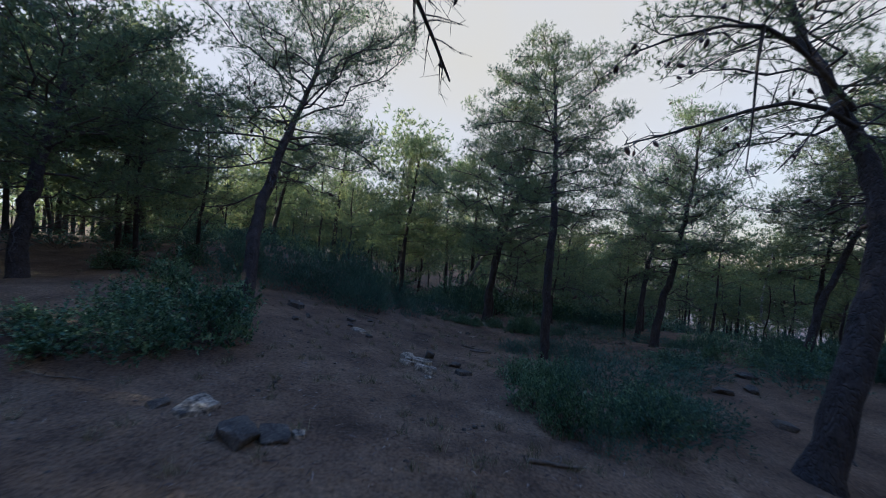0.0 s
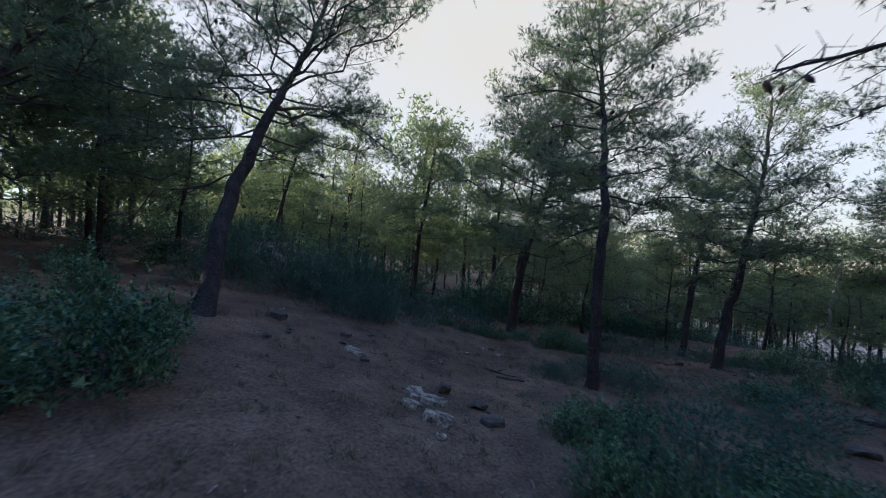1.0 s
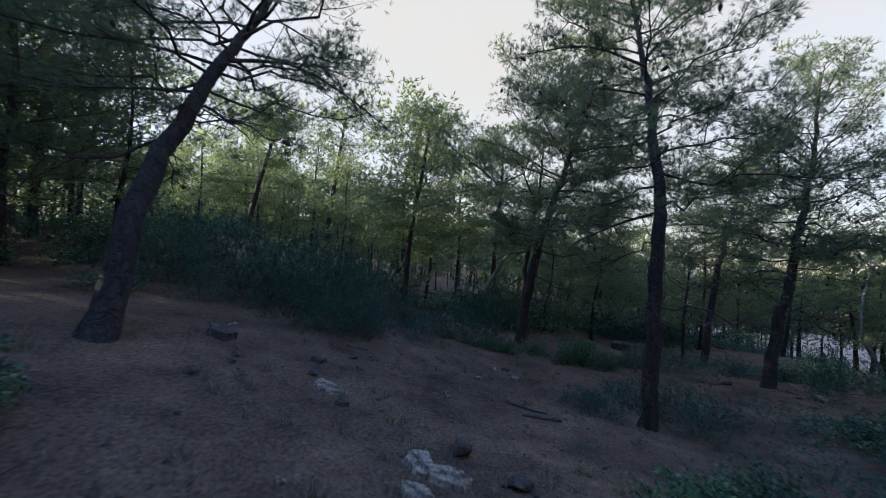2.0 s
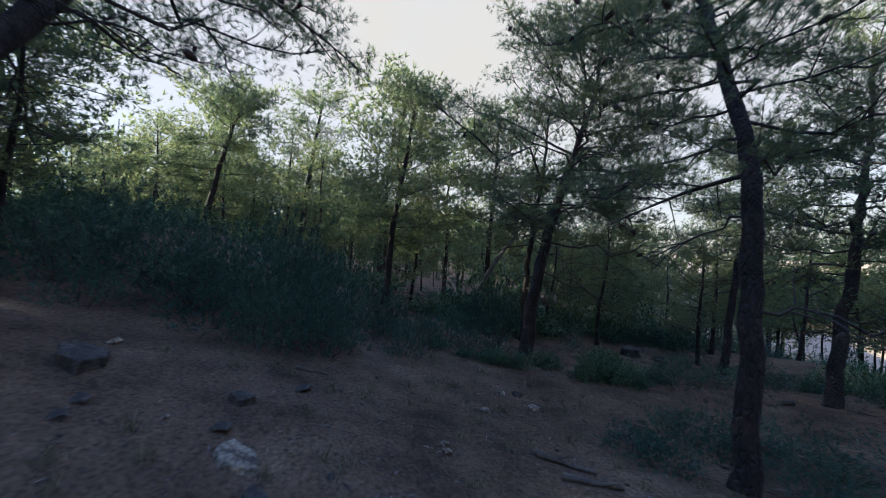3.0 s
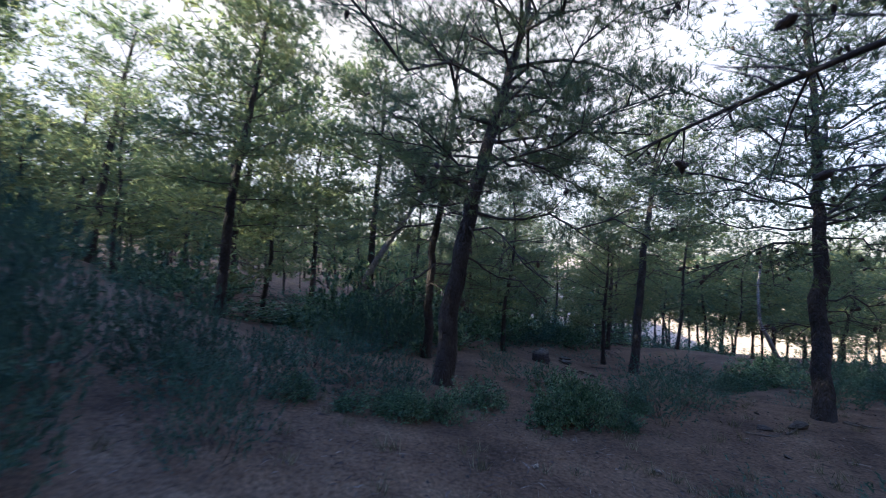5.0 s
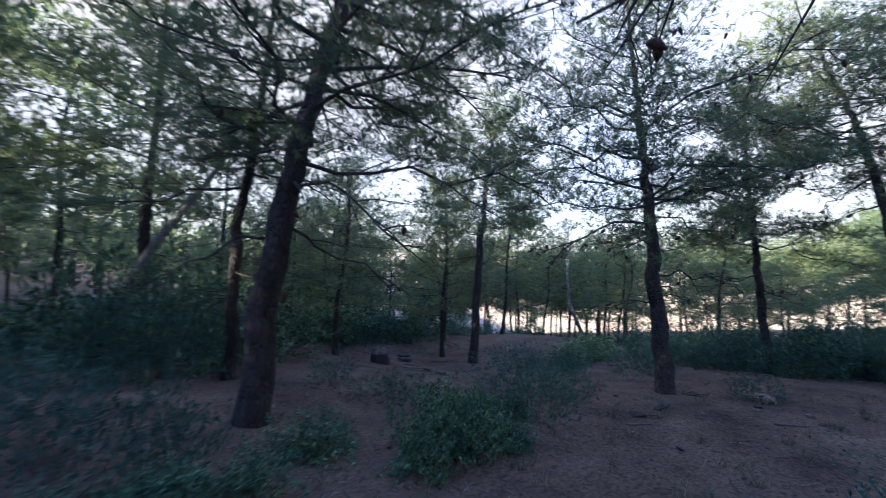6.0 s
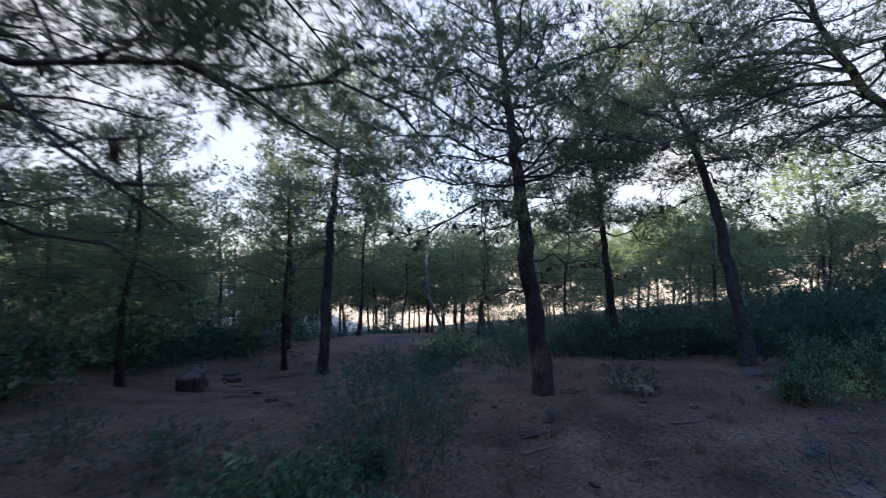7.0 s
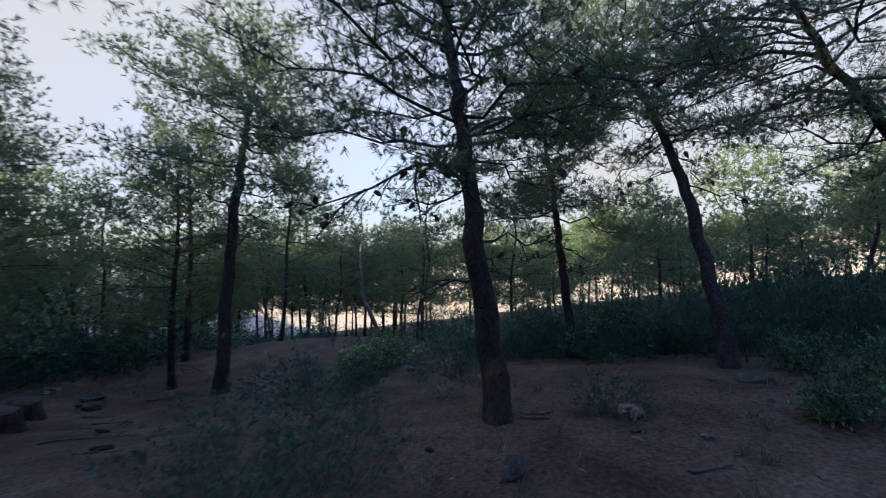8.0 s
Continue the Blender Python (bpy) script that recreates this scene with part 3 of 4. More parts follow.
pine([(1.33, 12.99, -0.68), (1.47, 12.98, 0.34), (1.69, 13.03, 1.34), (2.0, 13.18, 2.34), (2.39, 13.38, 3.34), (2.8, 13.6, 4.34), (3.2, 13.9, 6.0)],
     0.122, 0.34, 2.8, seed=15, cones=30, dead=5,
     boughs=((False, [(2.0, 13.15, 2.2), (2.38, 12.84, 2.15), (2.74, 12.53, 1.9), (3.12, 12.19, 1.6)]), (False, [(2.15, 13.2, 2.45), (2.64, 12.66, 2.45), (3.14, 12.32, 2.45), (3.55, 11.94, 2.36)]),
             (False, [(2.05, 13.2, 2.5), (2.5, 13.6, 2.55), (3.0, 13.9, 2.4), (3.5, 14.1, 2.1)]), (False, [(2.3, 13.35, 3.1), (2.6, 13.9, 3.3), (3.0, 14.4, 3.2), (3.4, 14.8, 2.9)]),
             (False, [(2.4, 13.4, 3.3), (3.0, 13.7, 3.5), (3.7, 14.0, 3.4), (4.3, 14.2, 3.0)]), (False, [(1.9, 13.15, 2.2), (2.2, 13.5, 2.2), (2.5, 13.9, 2.05), (2.8, 14.3, 1.8)]),
             (False, [(2.15, 13.2, 2.7), (2.6, 13.3, 2.8), (3.1, 13.4, 2.7), (3.6, 13.4, 2.4)]),
             (False, [(2.2, 13.25, 2.9), (2.9, 13.2, 2.9), (3.6, 13.1, 2.7), (4.3, 13.0, 2.3)]), (False, [(2.8, 13.6, 4.4), (2.3, 12.9, 5.0), (1.9, 12.1, 5.5)]), (False, [(2.5, 13.4, 3.6), (3.3, 13.3, 3.8), (4.2, 13.2, 3.7), (5.0, 13.2, 3.3)]),
             (True, [(1.89, 13.2, 1.9), (1.66, 13.46, 1.96), (1.36, 13.7, 2.03), (1.14, 14.0, 2.06)])), label="pine with a leaning dark trunk, one of a close pair", **{**CLOSE_BY, "clumps": 15000})
pine([(1.7, 14.85, -0.78), (1.75, 14.8, 0.5), (1.88, 14.75, 1.7), (2.1, 14.8, 3.0), (2.3, 14.9, 4.6)],
     0.075, 0.36, 1.8, seed=16, cones=6, limbs=16, clumps=1900, per=11, nl=0.095, nw=0.0085, label="thin pine standing behind a thicker one")
pine([(5.72, 11.43, -1.12), (6.15, 11.68, -0.08), (6.55, 11.91, 0.92), (6.94, 12.14, 1.92), (7.31, 12.39, 2.92), (7.66, 12.63, 3.92), (8.0, 12.9, 5.6)],
     0.108, 0.35, 2.4, seed=17, cones=110, dead=4,
     boughs=((True, [(6.6, 11.95, 1.1), (6.33, 12.37, 1.14), (6.09, 12.74, 0.9), (5.78, 13.29, 0.68)]), (True, [(6.33, 12.37, 1.14), (6.27, 12.38, 0.91), (6.25, 12.33, 0.7), (6.24, 12.31, 0.52)]),
             (True, [(6.05, 12.8, 0.88), (5.93, 13.02, 0.69), (5.87, 13.1, 0.55), (5.82, 13.2, 0.42)]), (False, [(6.75, 12.0, 1.45), (7.04, 11.6, 1.7), (7.31, 11.2, 1.75), (7.5, 10.8, 1.45)]),
             (False, [(6.76, 12.05, 1.38), (7.17, 11.82, 1.51), (7.63, 11.44, 1.65), (7.97, 11.07, 1.41)]), (False, [(6.75, 12.0, 1.5), (7.2, 11.9, 1.75), (7.7, 11.6, 1.9), (8.1, 11.2, 1.75)])), label="pine with reddish plated bark and a dark cone-hung crown", **{**FULL, "clumps": 10000})
pine([(8.0, 9.32, -0.95), (8.63, 9.45, 0.36), (9.25, 9.61, 1.36), (9.97, 9.81, 2.36), (10.79, 10.07, 3.36), (11.6, 10.4, 4.36), (12.2, 10.7, 5.4)],
     0.082, 0.40, 2.4, seed=18, cones=60, dead=5, label="pine leaning over the shrubs with a bare lower trunk", **{**FULL, "clumps": 8000})
pine([(9.73, 11.06, -1.6), (9.99, 11.2, -0.53), (10.29, 11.34, 0.47), (10.64, 11.49, 1.47), (11.05, 11.63, 2.47), (11.5, 11.8, 4.2)],
     0.08, 0.42, 1.9, seed=19, cones=40, label="slim pine behind the shrubs", **NEAR)
pine([(7.67, 16.5, -2.05), (8.08, 16.71, -0.01), (8.65, 17.02, 1.9), (9.15, 17.3, 3.1), (9.6, 17.45, 4.1)],
     0.11, 0.34, 2.6, seed=20, limbs=32, clumps=6000, per=8, nl=0.10, nw=0.014, puff=0.32, label="pine with an airy forked crown")
pine([(-6.97, 6.74, 1.05), (-7.27, 7.22, 2.17), (-7.59, 7.78, 3.17), (-7.94, 8.42, 4.17), (-8.35, 9.15, 5.17), (-8.8, 9.9, 7.2)],
     0.14, 0.26, 3.3, seed=21, cones=8, limbs=44, clumps=9500, per=9, nl=0.1, nw=0.017, puff=0.3, label="dark thick-trunked pine on the rising slope")
pine([(11.8, 4.9, -1.2), (11.4, 5.7, 0.6), (10.95, 6.5, 2.1), (10.41, 7.43, 3.1), (10.1, 8.0, 4.1), (9.9, 8.4, 5.5)],
     0.10, 0.30, 3.5, seed=22, cones=40, lift=0.45,
     boughs=((False, [(10.7, 7.0, 2.6), (9.9, 7.9, 2.5), (9.4, 8.4, 2.2), (9.11, 8.84, 1.94)]), (False, [(10.41, 7.43, 3.1), (9.6, 8.4, 3.0), (9.0, 9.3, 2.6), (8.67, 10.03, 2.14)]),
             (False, [(10.2, 7.8, 3.6), (9.9, 8.8, 3.7), (9.7, 9.6, 3.6), (9.64, 10.31, 3.27)]), (False, [(10.1, 8.0, 4.1), (9.4, 8.8, 4.0), (8.81, 9.67, 3.33)]),
             (False, [(10.8, 6.8, 2.4), (9.8, 7.4, 2.3), (8.88, 7.99, 1.88)]), (False, [(10.3, 7.6, 3.3), (9.3, 8.2, 3.4), (8.46, 8.58, 3.07)]),
             (False, [(10.0, 8.2, 4.4), (9.6, 9.0, 4.6), (9.33, 9.72, 4.34)])), label="leaning pine with long level branches", **FULL)
pine([(-3.3, 0.1, 1.7), (-3.2, 0.2, 3.2), (-3.1, 0.4, 4.8), (-3.0, 0.5, 7.2)],
     0.15, 0.45, 2.3, seed=23, cones=10, limbs=18, clumps=2600, per=11, nl=0.085, nw=0.0075, label="pine whose drooping bough hangs over the path",
     boughs=((True, [(-3.1, 0.4, 4.7), (-1.7, 2.2, 4.9), (-0.6, 3.7, 4.5), (-0.2, 4.1, 3.9), (0.06, 4.2, 3.3)]),))

# ---- the trees further off ----
def stock(seed, height, lean, crown_from, reach, level, bark=None, label=""):
    rng = np.random.default_rng(seed)
    way = [(0, 0, 0)]
    for k in range(1, 5):
        f = k / 4
        way.append((lean * f * height * 0.6 + rng.normal(0, 0.07), rng.normal(0, 0.09), height * f))
    if level == "near":
        opts = dict(limbs=30, clumps=4600, per=8, nl=0.095, nw=0.0145, r0=0.09, puff=0.30)
    elif level == "mid":
        opts = dict(limbs=26, clumps=3400, per=9, nl=0.11, nw=0.019, r0=0.09, puff=0.38)
    elif level == "far":
        opts = dict(limbs=20, clumps=1500, per=5, nl=0.18, nw=0.043, r0=0.08, twigs=False, puff=0.48)
    elif level == "belt":
        opts = dict(limbs=20, clumps=1450, per=5, nl=0.19, nw=0.044, r0=0.075, twigs=False, puff=0.5)
    else:
        opts = dict(limbs=14, clumps=700, per=5, nl=0.28, nw=0.06, r0=0.08, twigs=False, puff=0.5)
    return pine(way, crown_from=crown_from, reach=reach, seed=seed, fine=False, dead=4 if level in ("near", "mid") else 1, bark=bark,
                label=label or "pine of the surrounding wood with a rounded green crown", group="pines of the wood", **opts)


MID = [stock(31, 6.0, 0.10, 0.15, 2.4, "mid"), stock(32, 6.8, 0.25, 0.20, 2.5, "mid"), stock(33, 5.4, 0.18, 0.14, 2.3, "mid"), stock(34, 7.2, 0.05, 0.20, 2.5, "mid")]
CLOSE = [stock(35, 6.2, 0.15, 0.24, 2.3, "near"), stock(36, 5.8, 0.05, 0.20, 2.4, "near")]
FAR = [stock(41, 6.0, 0.08, 0.22, 2.6, "far"), stock(42, 6.8, 0.2, 0.26, 2.7, "far"), stock(43, 5.4, 0.12, 0.22, 2.5, "far")]
DIM = [stock(44, 6.2, 0.08, 0.22, 2.6, "dim"), stock(45, 6.8, 0.15, 0.25, 2.7, "dim")]
BELT = [stock(46, 5.6, 0.08, 0.37, 2.6, "belt"), stock(47, 6.0, 0.14, 0.40, 2.5, "belt"), stock(48, 5.2, -0.1, 0.36, 2.3, "belt")]
spare = {"near": list(CLOSE), "mid": list(MID), "far": list(FAR), "dim": list(DIM), "belt": list(BELT)}
POOLS = {"near": CLOSE, "mid": MID, "far": FAR, "dim": DIM, "belt": BELT}
placed = [(-7.6, 18.4), (-6.4, 23.6), (-1.75, 16.7), (1.2, 18.0), (3.6, 4.0), (-3.3, 6.9), (1.9, 8.2), (1.3, 12.9), (5.7, 11.4), (8.0, 9.3), (9.7, 11.1), (7.7, 16.5), (-7.0, 6.7), (11.8, 4.9)]


def plant(kind, x, y, size=1.0, turn=None):
    """Stands the next tree of that kind at x, y."""
    k = len(placed)
    pool = POOLS[kind]
    base = pool[k % len(pool)]
    a = turn if turn is not None else (k * 137.5) % 360
    m = Matrix.Translation(at(x, y)) @ pose(0, 0, 0, 0, 0, a) @ Matrix.Diagonal((size, size, size * (0.93 + 0.14 * ((k * 7) % 10) / 10), 1))
    placed.append((x, y))
    if base in spare[kind]:
        spare[kind].remove(base)
        base.matrix_basis = m
        return base
    return copy_thing(base, m)


WALK = glide([(0.3, -0.5), (0, 2.5), (-0.4, 5), (-0.3, 8), (1.0, 10.3), (3.5, 11), (5.0, 11.3)], 60)
# the last eight are unseen, added uphill to block the low sun
for x, y, size in ((-2.63, 23.59, 1.3), (-10.43, 14.48, 0.95), (-12.46, 16.83, 1.1),
                   (-12.6, 28.34, 1.15), (-7.93, 26.62, 1.15), (-2.32, 21.81, 1.15), (0.08, 25.02, 1), (5.77, 20.62, 0.7), (6.64, 21.61, 0.74), (9.26, 19.32, 0.74),
                   (9.7, 22.78, 0.7), (7.74, 17.68, 0.66), (4.61, 17.67, 0.66), (4.12, 18.82, 0.74), (12.72, 19.75, 0.74), (14.16, 12.88, 0.9), (16.48, 8.87, 0.78),
                   (-8.71, 11.17, 1.15), (-9.6, 12.6, 1.1), (-7.3, 9.9, 1.1), (-6.7, 11.3, 0.9), (-12.18, 10, 1.15), (2.73, 16.6, 0.78), (3.31, 22.25, 0.78), (11.17, 14.49, 0.62), (-13.79, 13.09, 1.1), (9.12, 5.17, 1), (-1.2, 18.6, 0.9), (-4.6, 20.3, 0.75), (-10.5, 7.0, 1.2), (-13.2, 7.4, 1.25), (-9.2, 3.2, 1.1), (-12.2, 4.9, 1.2), (-7.8, 4.7, 1.0), (-7.4, 1.4, 1.2), (-9.6, -0.4, 1.3), (-8.0, -2.6, 1.2)):
    off = np.min(np.hypot(WALK[:, 0] - x, WALK[:, 1] - y))
    plant("near" if off < 7.6 else "mid" if off < 11 else "far", x, y, size, -25 + 50 * ((len(placed) * 0.37) % 1))

wood = np.random.default_rng(77)


def stand(n, a0, a1, r0, r1, gap, small=0.8, large=1.2, kind=""):
    """Up to n more trees between two bearings and two distances, no two closer than gap."""
    tries = made = 0
    while tries < 4000 and made < n:
        tries += 1
        a, r = wood.uniform(a0, a1), r0 + (r1 - r0) * wood.random() ** 0.8
        x, y = 2 + r * math.sin(radians(-a)), 10 + r * math.cos(radians(a))
        if all((x - q) ** 2 + (y - s) ** 2 > gap * gap for q, s in placed):
            plant(kind or ("far" if r < 24 else "dim"), x, y, wood.uniform(small, large))
            made += 1


stand(34, -42, 42, 17, 33, 2.4, 0.62, 0.85)
stand(62, -124, -42, 21, 33, 1.5, 0.8, 1.1, "belt")
stand(8, -122, -42, 14, 20, 2.6, 0.55, 0.75)
stand(10, -64, -36, 19, 30, 1.5, 0.7, 0.9, "belt")
# uphill pines, partly out of view, added to hold back the low sun
stand(34, 62, 122, 12, 30, 2.1, 0.95, 1.2)
# all unseen: added against sun patches on the soil where the walk starts
stand(24, 108, 165, 11, 32, 2.2, 0.95, 1.2, "dim")
stand(7, -52, -22, 18, 30, 2.0, 0.5, 0.7, "far")
stand(10, -124, -80, 16, 23, 1.8, 0.4, 0.55, "far")
stand(26, 8, 50, 17, 34, 1.9, 0.62, 0.9, "far")
# unseen, behind the start of the walk; added to shade soil and trunks there
stand(26, 158, 240, 10, 30, 2.6, 0.9, 1.25)



def far_woods():
    """The wood beyond, as one mass of small crowns and stems."""
    rng = np.random.default_rng(88)
    h = Heap()
    crown = Heap()
    for k in range(480):
        a, r = radians(rng.uniform(-44, 130)), 32 + 50 * rng.random() ** 1.2
        x, y = 2 - r * math.sin(a), 10 + r * math.cos(a)
        z, hh = float(land(x, y)), rng.uniform(5.5, 8.5)
        h.tube([(x, y, z - 0.2), (x + 0.2, y, z + hh * 0.5), (x + 0.3, y, z + hh * 0.9)], [0.13, 0.09, 0.03], 4)
        n = 70
        d = unit(rng.standard_normal((n, 3)))
        o = np.array([x, y, z + hh * 0.58]) + d * rng.random((n, 1)) ** 0.4 * [2.1, 2.1, hh * 0.42]
        v, f = needles(o, unit(d + [0, 0, 0.5]), np.full(n, 0.4), 4, 0.40, 0.17, rng)
        crown.add(v, f)
    tagged(new("distant_wood_stems", h.mesh("distant_wood_stems", BARK)), "dark stems of the distant pine wood", "woodland", kind="stuff")
    tagged(new("distant_wood", crown.mesh("distant_wood", NEEDLE)), "dense green crowns of the distant pine wood", "woodland", kind="stuff")


far_woods()

# rounded pines standing above the bushes
ROUND = dict(fine=False, per=9, nl=0.105, nw=0.017, puff=0.34)
pine([(-7.65, 18.4, 1.84), (-7.47, 18.55, 3.0), (-7.0, 18.65, 4.8), (-6.6, 18.8, 6.1)], 0.11, 0.36, 1.5, seed=25, limbs=26, clumps=3400, label="pine with a rounded airy crown above the bushes", **ROUND)
pine([(-6.4, 23.6, 0.55), (-6.1, 23.8, 3.4), (-5.8, 24.1, 6.0), (-5.5, 24.4, 8.3)], 0.14, 0.32, 2.0, seed=26, limbs=30, clumps=3400, label="tall pine with a rounded crown far behind the bushes", **ROUND)
pine([(-1.75, 16.7, -0.3), (-1.56, 16.71, 1.7), (-1.2, 16.75, 3.8), (-0.9, 16.85, 5.8)], 0.10, 0.28, 1.4, seed=27, limbs=30, clumps=3800, label="pine with a dense narrow crown beyond the bushes", **ROUND)
pine([(1.2, 18.0, -0.9), (1.3, 17.95, 1.4), (1.45, 17.8, 3.5), (1.55, 17.75, 5.3)], 0.09, 0.32, 1.5, seed=28, limbs=26, clumps=3000, label="slender pine with a light feathery crown", **ROUND)

# the leaning pale trunk and the curved pale one
pine([(0.66, 18.1, -0.8), (1.27, 17.8, 0.59), (2.0, 17.75, 1.7), (2.9, 17.7, 3.1)], 0.095, 0.6, 1.2, seed=51, limbs=12, clumps=700, per=9,
     nl=0.12, nw=0.014, fine=False, bark=PALE_BARK, label="pale dying pine leaning far over")
pine([(13.7, 16.8, -2.3), (13.3, 16.9, -1.7), (13.1, 17.1, -0.9), (13.4, 17.3, 0.1), (14.0, 17.6, 1.6)], 0.07, 0.6, 0.9, seed=52, limbs=6, clumps=150, per=8,
     nl=0.11, nw=0.011, fine=False, bark=PALE_BARK, label="small pine with a pale curved bare trunk")

# ---- shrubs along the walk ----
MASTICS = [mastic(61), mastic(62), mastic(63)]
HEATHS = [heath(71), heath(72), heath(73), heath(74, loose=0.2)]
LOW = [heath(75, shoots=120, per=11), heath(76, shoots=120, per=11, loose=0.2)]
free = set(MASTICS + HEATHS + LOW)
count = [0]


def grow(pool, x, y, r, h):
    k = count[0] = count[0] + 1
    base = pool[k % len(pool)]
    m = Matrix.Translation(at(x, y)) @ pose(0, 0, 0, 0, 0, (k * 97.3) % 360) @ Matrix.Diagonal((r / 0.7, r / 0.7, h / (0.8 if pool is MASTICS else 0.7), 1))
    if base in free:
        free.discard(base)
        base.matrix_basis = m
        return base
    return copy_thing(base, m)


for x, y, r, h in ((-3.6, 3.9, 0.5, 0.5), (-2.95, 4.15, 0.5, 0.6), (-2.6, 4.75, 0.55, 0.85), (-2.95, 5.5, 0.62, 0.85), (-3.6, 4.75, 0.7, 0.7), (-3.7, 5.6, 0.6, 0.7), (-4.4, 4.3, 0.6, 0.5),
                   (1.05, 5.9, 0.4, 0.5), (1.0, 4.7, 0.38, 0.45), (1.46, 6.26, 0.55, 0.68), (1.95, 6.5, 0.5, 0.5), (1.2, 4.1, 0.42, 0.62), (1.75, 4.3, 0.5, 0.72), (1.3, 5.2, 0.5, 0.68), (2.3, 4.5, 0.5, 0.55), (2.5, 5.3, 0.55, 0.55), (2.9, 5.0, 0.45, 0.45), (-2.1, 9.75, 0.62, 1.05), (-1.65, 10.3, 0.5, 0.95), (-2.8, 9.75, 0.7, 1.0), (-3.4, 10.6, 0.8, 1.15), (-2.3, 11.1, 0.75, 1.2), (-4.6, 10.3, 0.8, 1.0), (-1.3, 11.9, 0.5, 0.8), (4.5, 8.3, 0.72, 0.68), (5.05, 8.45, 0.45, 0.4), (-3.85, 9.3, 0.6, 0.78), (-0.78, 10.75, 0.36, 0.7), (1.95, 11.55, 0.42, 0.52), (2.35, 11.6, 0.4, 0.5), (2.75, 11.5, 0.34, 0.38),
                   (0.5, 11.75, 0.36, 0.3), (0.95, 11.75, 0.3, 0.28), (0.1, 11.8, 0.34, 0.3), (-0.35, 11.9, 0.34, 0.32), (6.17, 10.62, 0.42, 0.38), (5.98, 9.25, 0.45, 0.66), (6.5, 8.7, 0.52, 0.64), (6.95, 8.1, 0.62, 0.68), (0.62, 11.8, 0.4, 0.42), (1.5, 12.2, 0.5, 0.4), (2.3, 11.85, 0.5, 0.5), (3.3, 11.95, 0.45, 0.4),
                   (8.45, 14.3, 0.85, 0.76), (9.5, 14.4, 0.8, 0.7), (7.7, 13.9, 0.5, 0.5), (-7.6, 9.7, 0.9, 0.7), (-6.4, 10.5, 0.8, 0.6), (-1.05, 11.45, 0.42, 0.5), (2.82, 11.9, 0.36, 0.4), (7.7, 8.75, 0.5, 0.45)):
    wispy = -5 < x < -0.7 and 9 < y < 12 or 6 < x < 6.3 and 10 < y < 11
    grow(HEATHS if wispy else MASTICS, x, y, r, h * (0.8 if wispy else 1.0))

for x, y, r, h in ((2.1, 4.1, 0.5, 0.6), (2.8, 4.6, 0.5, 0.42), (3.2, 5.0, 0.5, 0.4), (1.5, 3.7, 0.4, 0.4), (1.55, 4.8, 0.5, 0.6), (2.2, 5.65, 0.62, 0.6), (2.9, 5.6, 0.6, 0.5),
                   (-2.2, 9.45, 0.6, 0.9), (-1.62, 9.85, 0.5, 0.8), (-3.2, 10.0, 0.7, 0.95), (-2.4, 10.6, 0.8, 1.25), (-1.75, 10.85, 0.6, 1.1), (-3.9, 10.4, 0.8, 1.05),
                   (-3.0, 11.3, 0.9, 1.25), (-2.0, 11.6, 0.8, 1.2), (-1.5, 12.05, 0.5, 0.9), (-1.1, 12.15, 0.4, 0.85), (-4.6, 9.9, 0.8, 0.95), (-5.2, 10.8, 0.9, 1.0), (-4.2, 11.6, 0.9, 1.1), (-2.8, 12.4, 0.9, 1.2),
                   (-5.6, 12.0, 0.9, 1.0), (-0.6, 11.95, 0.55, 0.65), (0.64, 12.1, 0.5, 0.62), (0.2, 12.3, 0.6, 0.6), (-0.2, 13.2, 0.6, 0.6), (2.75, 13.1, 0.5, 0.36), (2.5, 13.8, 0.5, 0.4), (3.5, 11.8, 0.45, 0.6),
                   (1.03, 14.97, 0.6, 1.2), (0.45, 14.8, 0.6, 0.95), (1.6, 15.2, 0.6, 0.9), (8.7, 13.0, 0.9, 0.8), (11.1, 13.2, 1.1, 0.8), (9.6, 11.2, 0.7, 0.7), (8.8, 10.5, 0.8, 0.7), (7.7, 12.3, 0.45, 0.55),
                   (12.2, 6.4, 1.15, 1.3), (13.8, 7.4, 1.5, 1.35), (15.9, 9.5, 1.5, 1.5), (11.0, 7.6, 1.1, 1.2), (10.2, 8.6, 1.0, 1.1), (11.5, 9.0, 1.2, 1.2), (9.3, 9.2, 0.8, 0.8), (13.0, 10.3, 1.3, 1.2), (10.7, 10.3, 1.0, 1.0),
                   (12.0, 11.6, 1.1, 1.0), (8.8, 7.5, 0.8, 0.9), (9.7, 6.3, 1.0, 1.0), (18.0, 10.6, 1.6, 1.6), (15.5, 6.5, 1.4, 1.3), (14.5, 12.5, 1.3, 1.0), (8.5, 20.5, 1.2, 0.75), (7.0, 19.8, 1.0, 0.75), (5.5, 20.0, 1.0, 0.7),
                   (2.3, 8.9, 0.5, 0.45), (2.9, 9.4, 0.5, 0.42), (2.2, 9.5, 0.42, 0.36), (1.6, 8.7, 0.4, 0.35), (2.6, 8.3, 0.5, 0.42), (4.5, 7.4, 0.8, 0.5), (6.2, 7.25, 0.9, 0.6), (3.7, 6.6, 0.7, 0.4), (3.0, 8.7, 0.6, 0.45), (1.45, 9.0, 0.4, 0.3),
                   (-10.9, 11.7, 1.3, 0.7), (-9.0, 12.0, 1.1, 0.7), (-7.5, 12.7, 1.1, 0.9), (-4.7, 8.9, 0.6, 0.6), (7.4, 14.8, 0.8, 0.5), (6.6, 13.4, 0.5, 0.4)):
    grow(HEATHS, x, y, r, h)
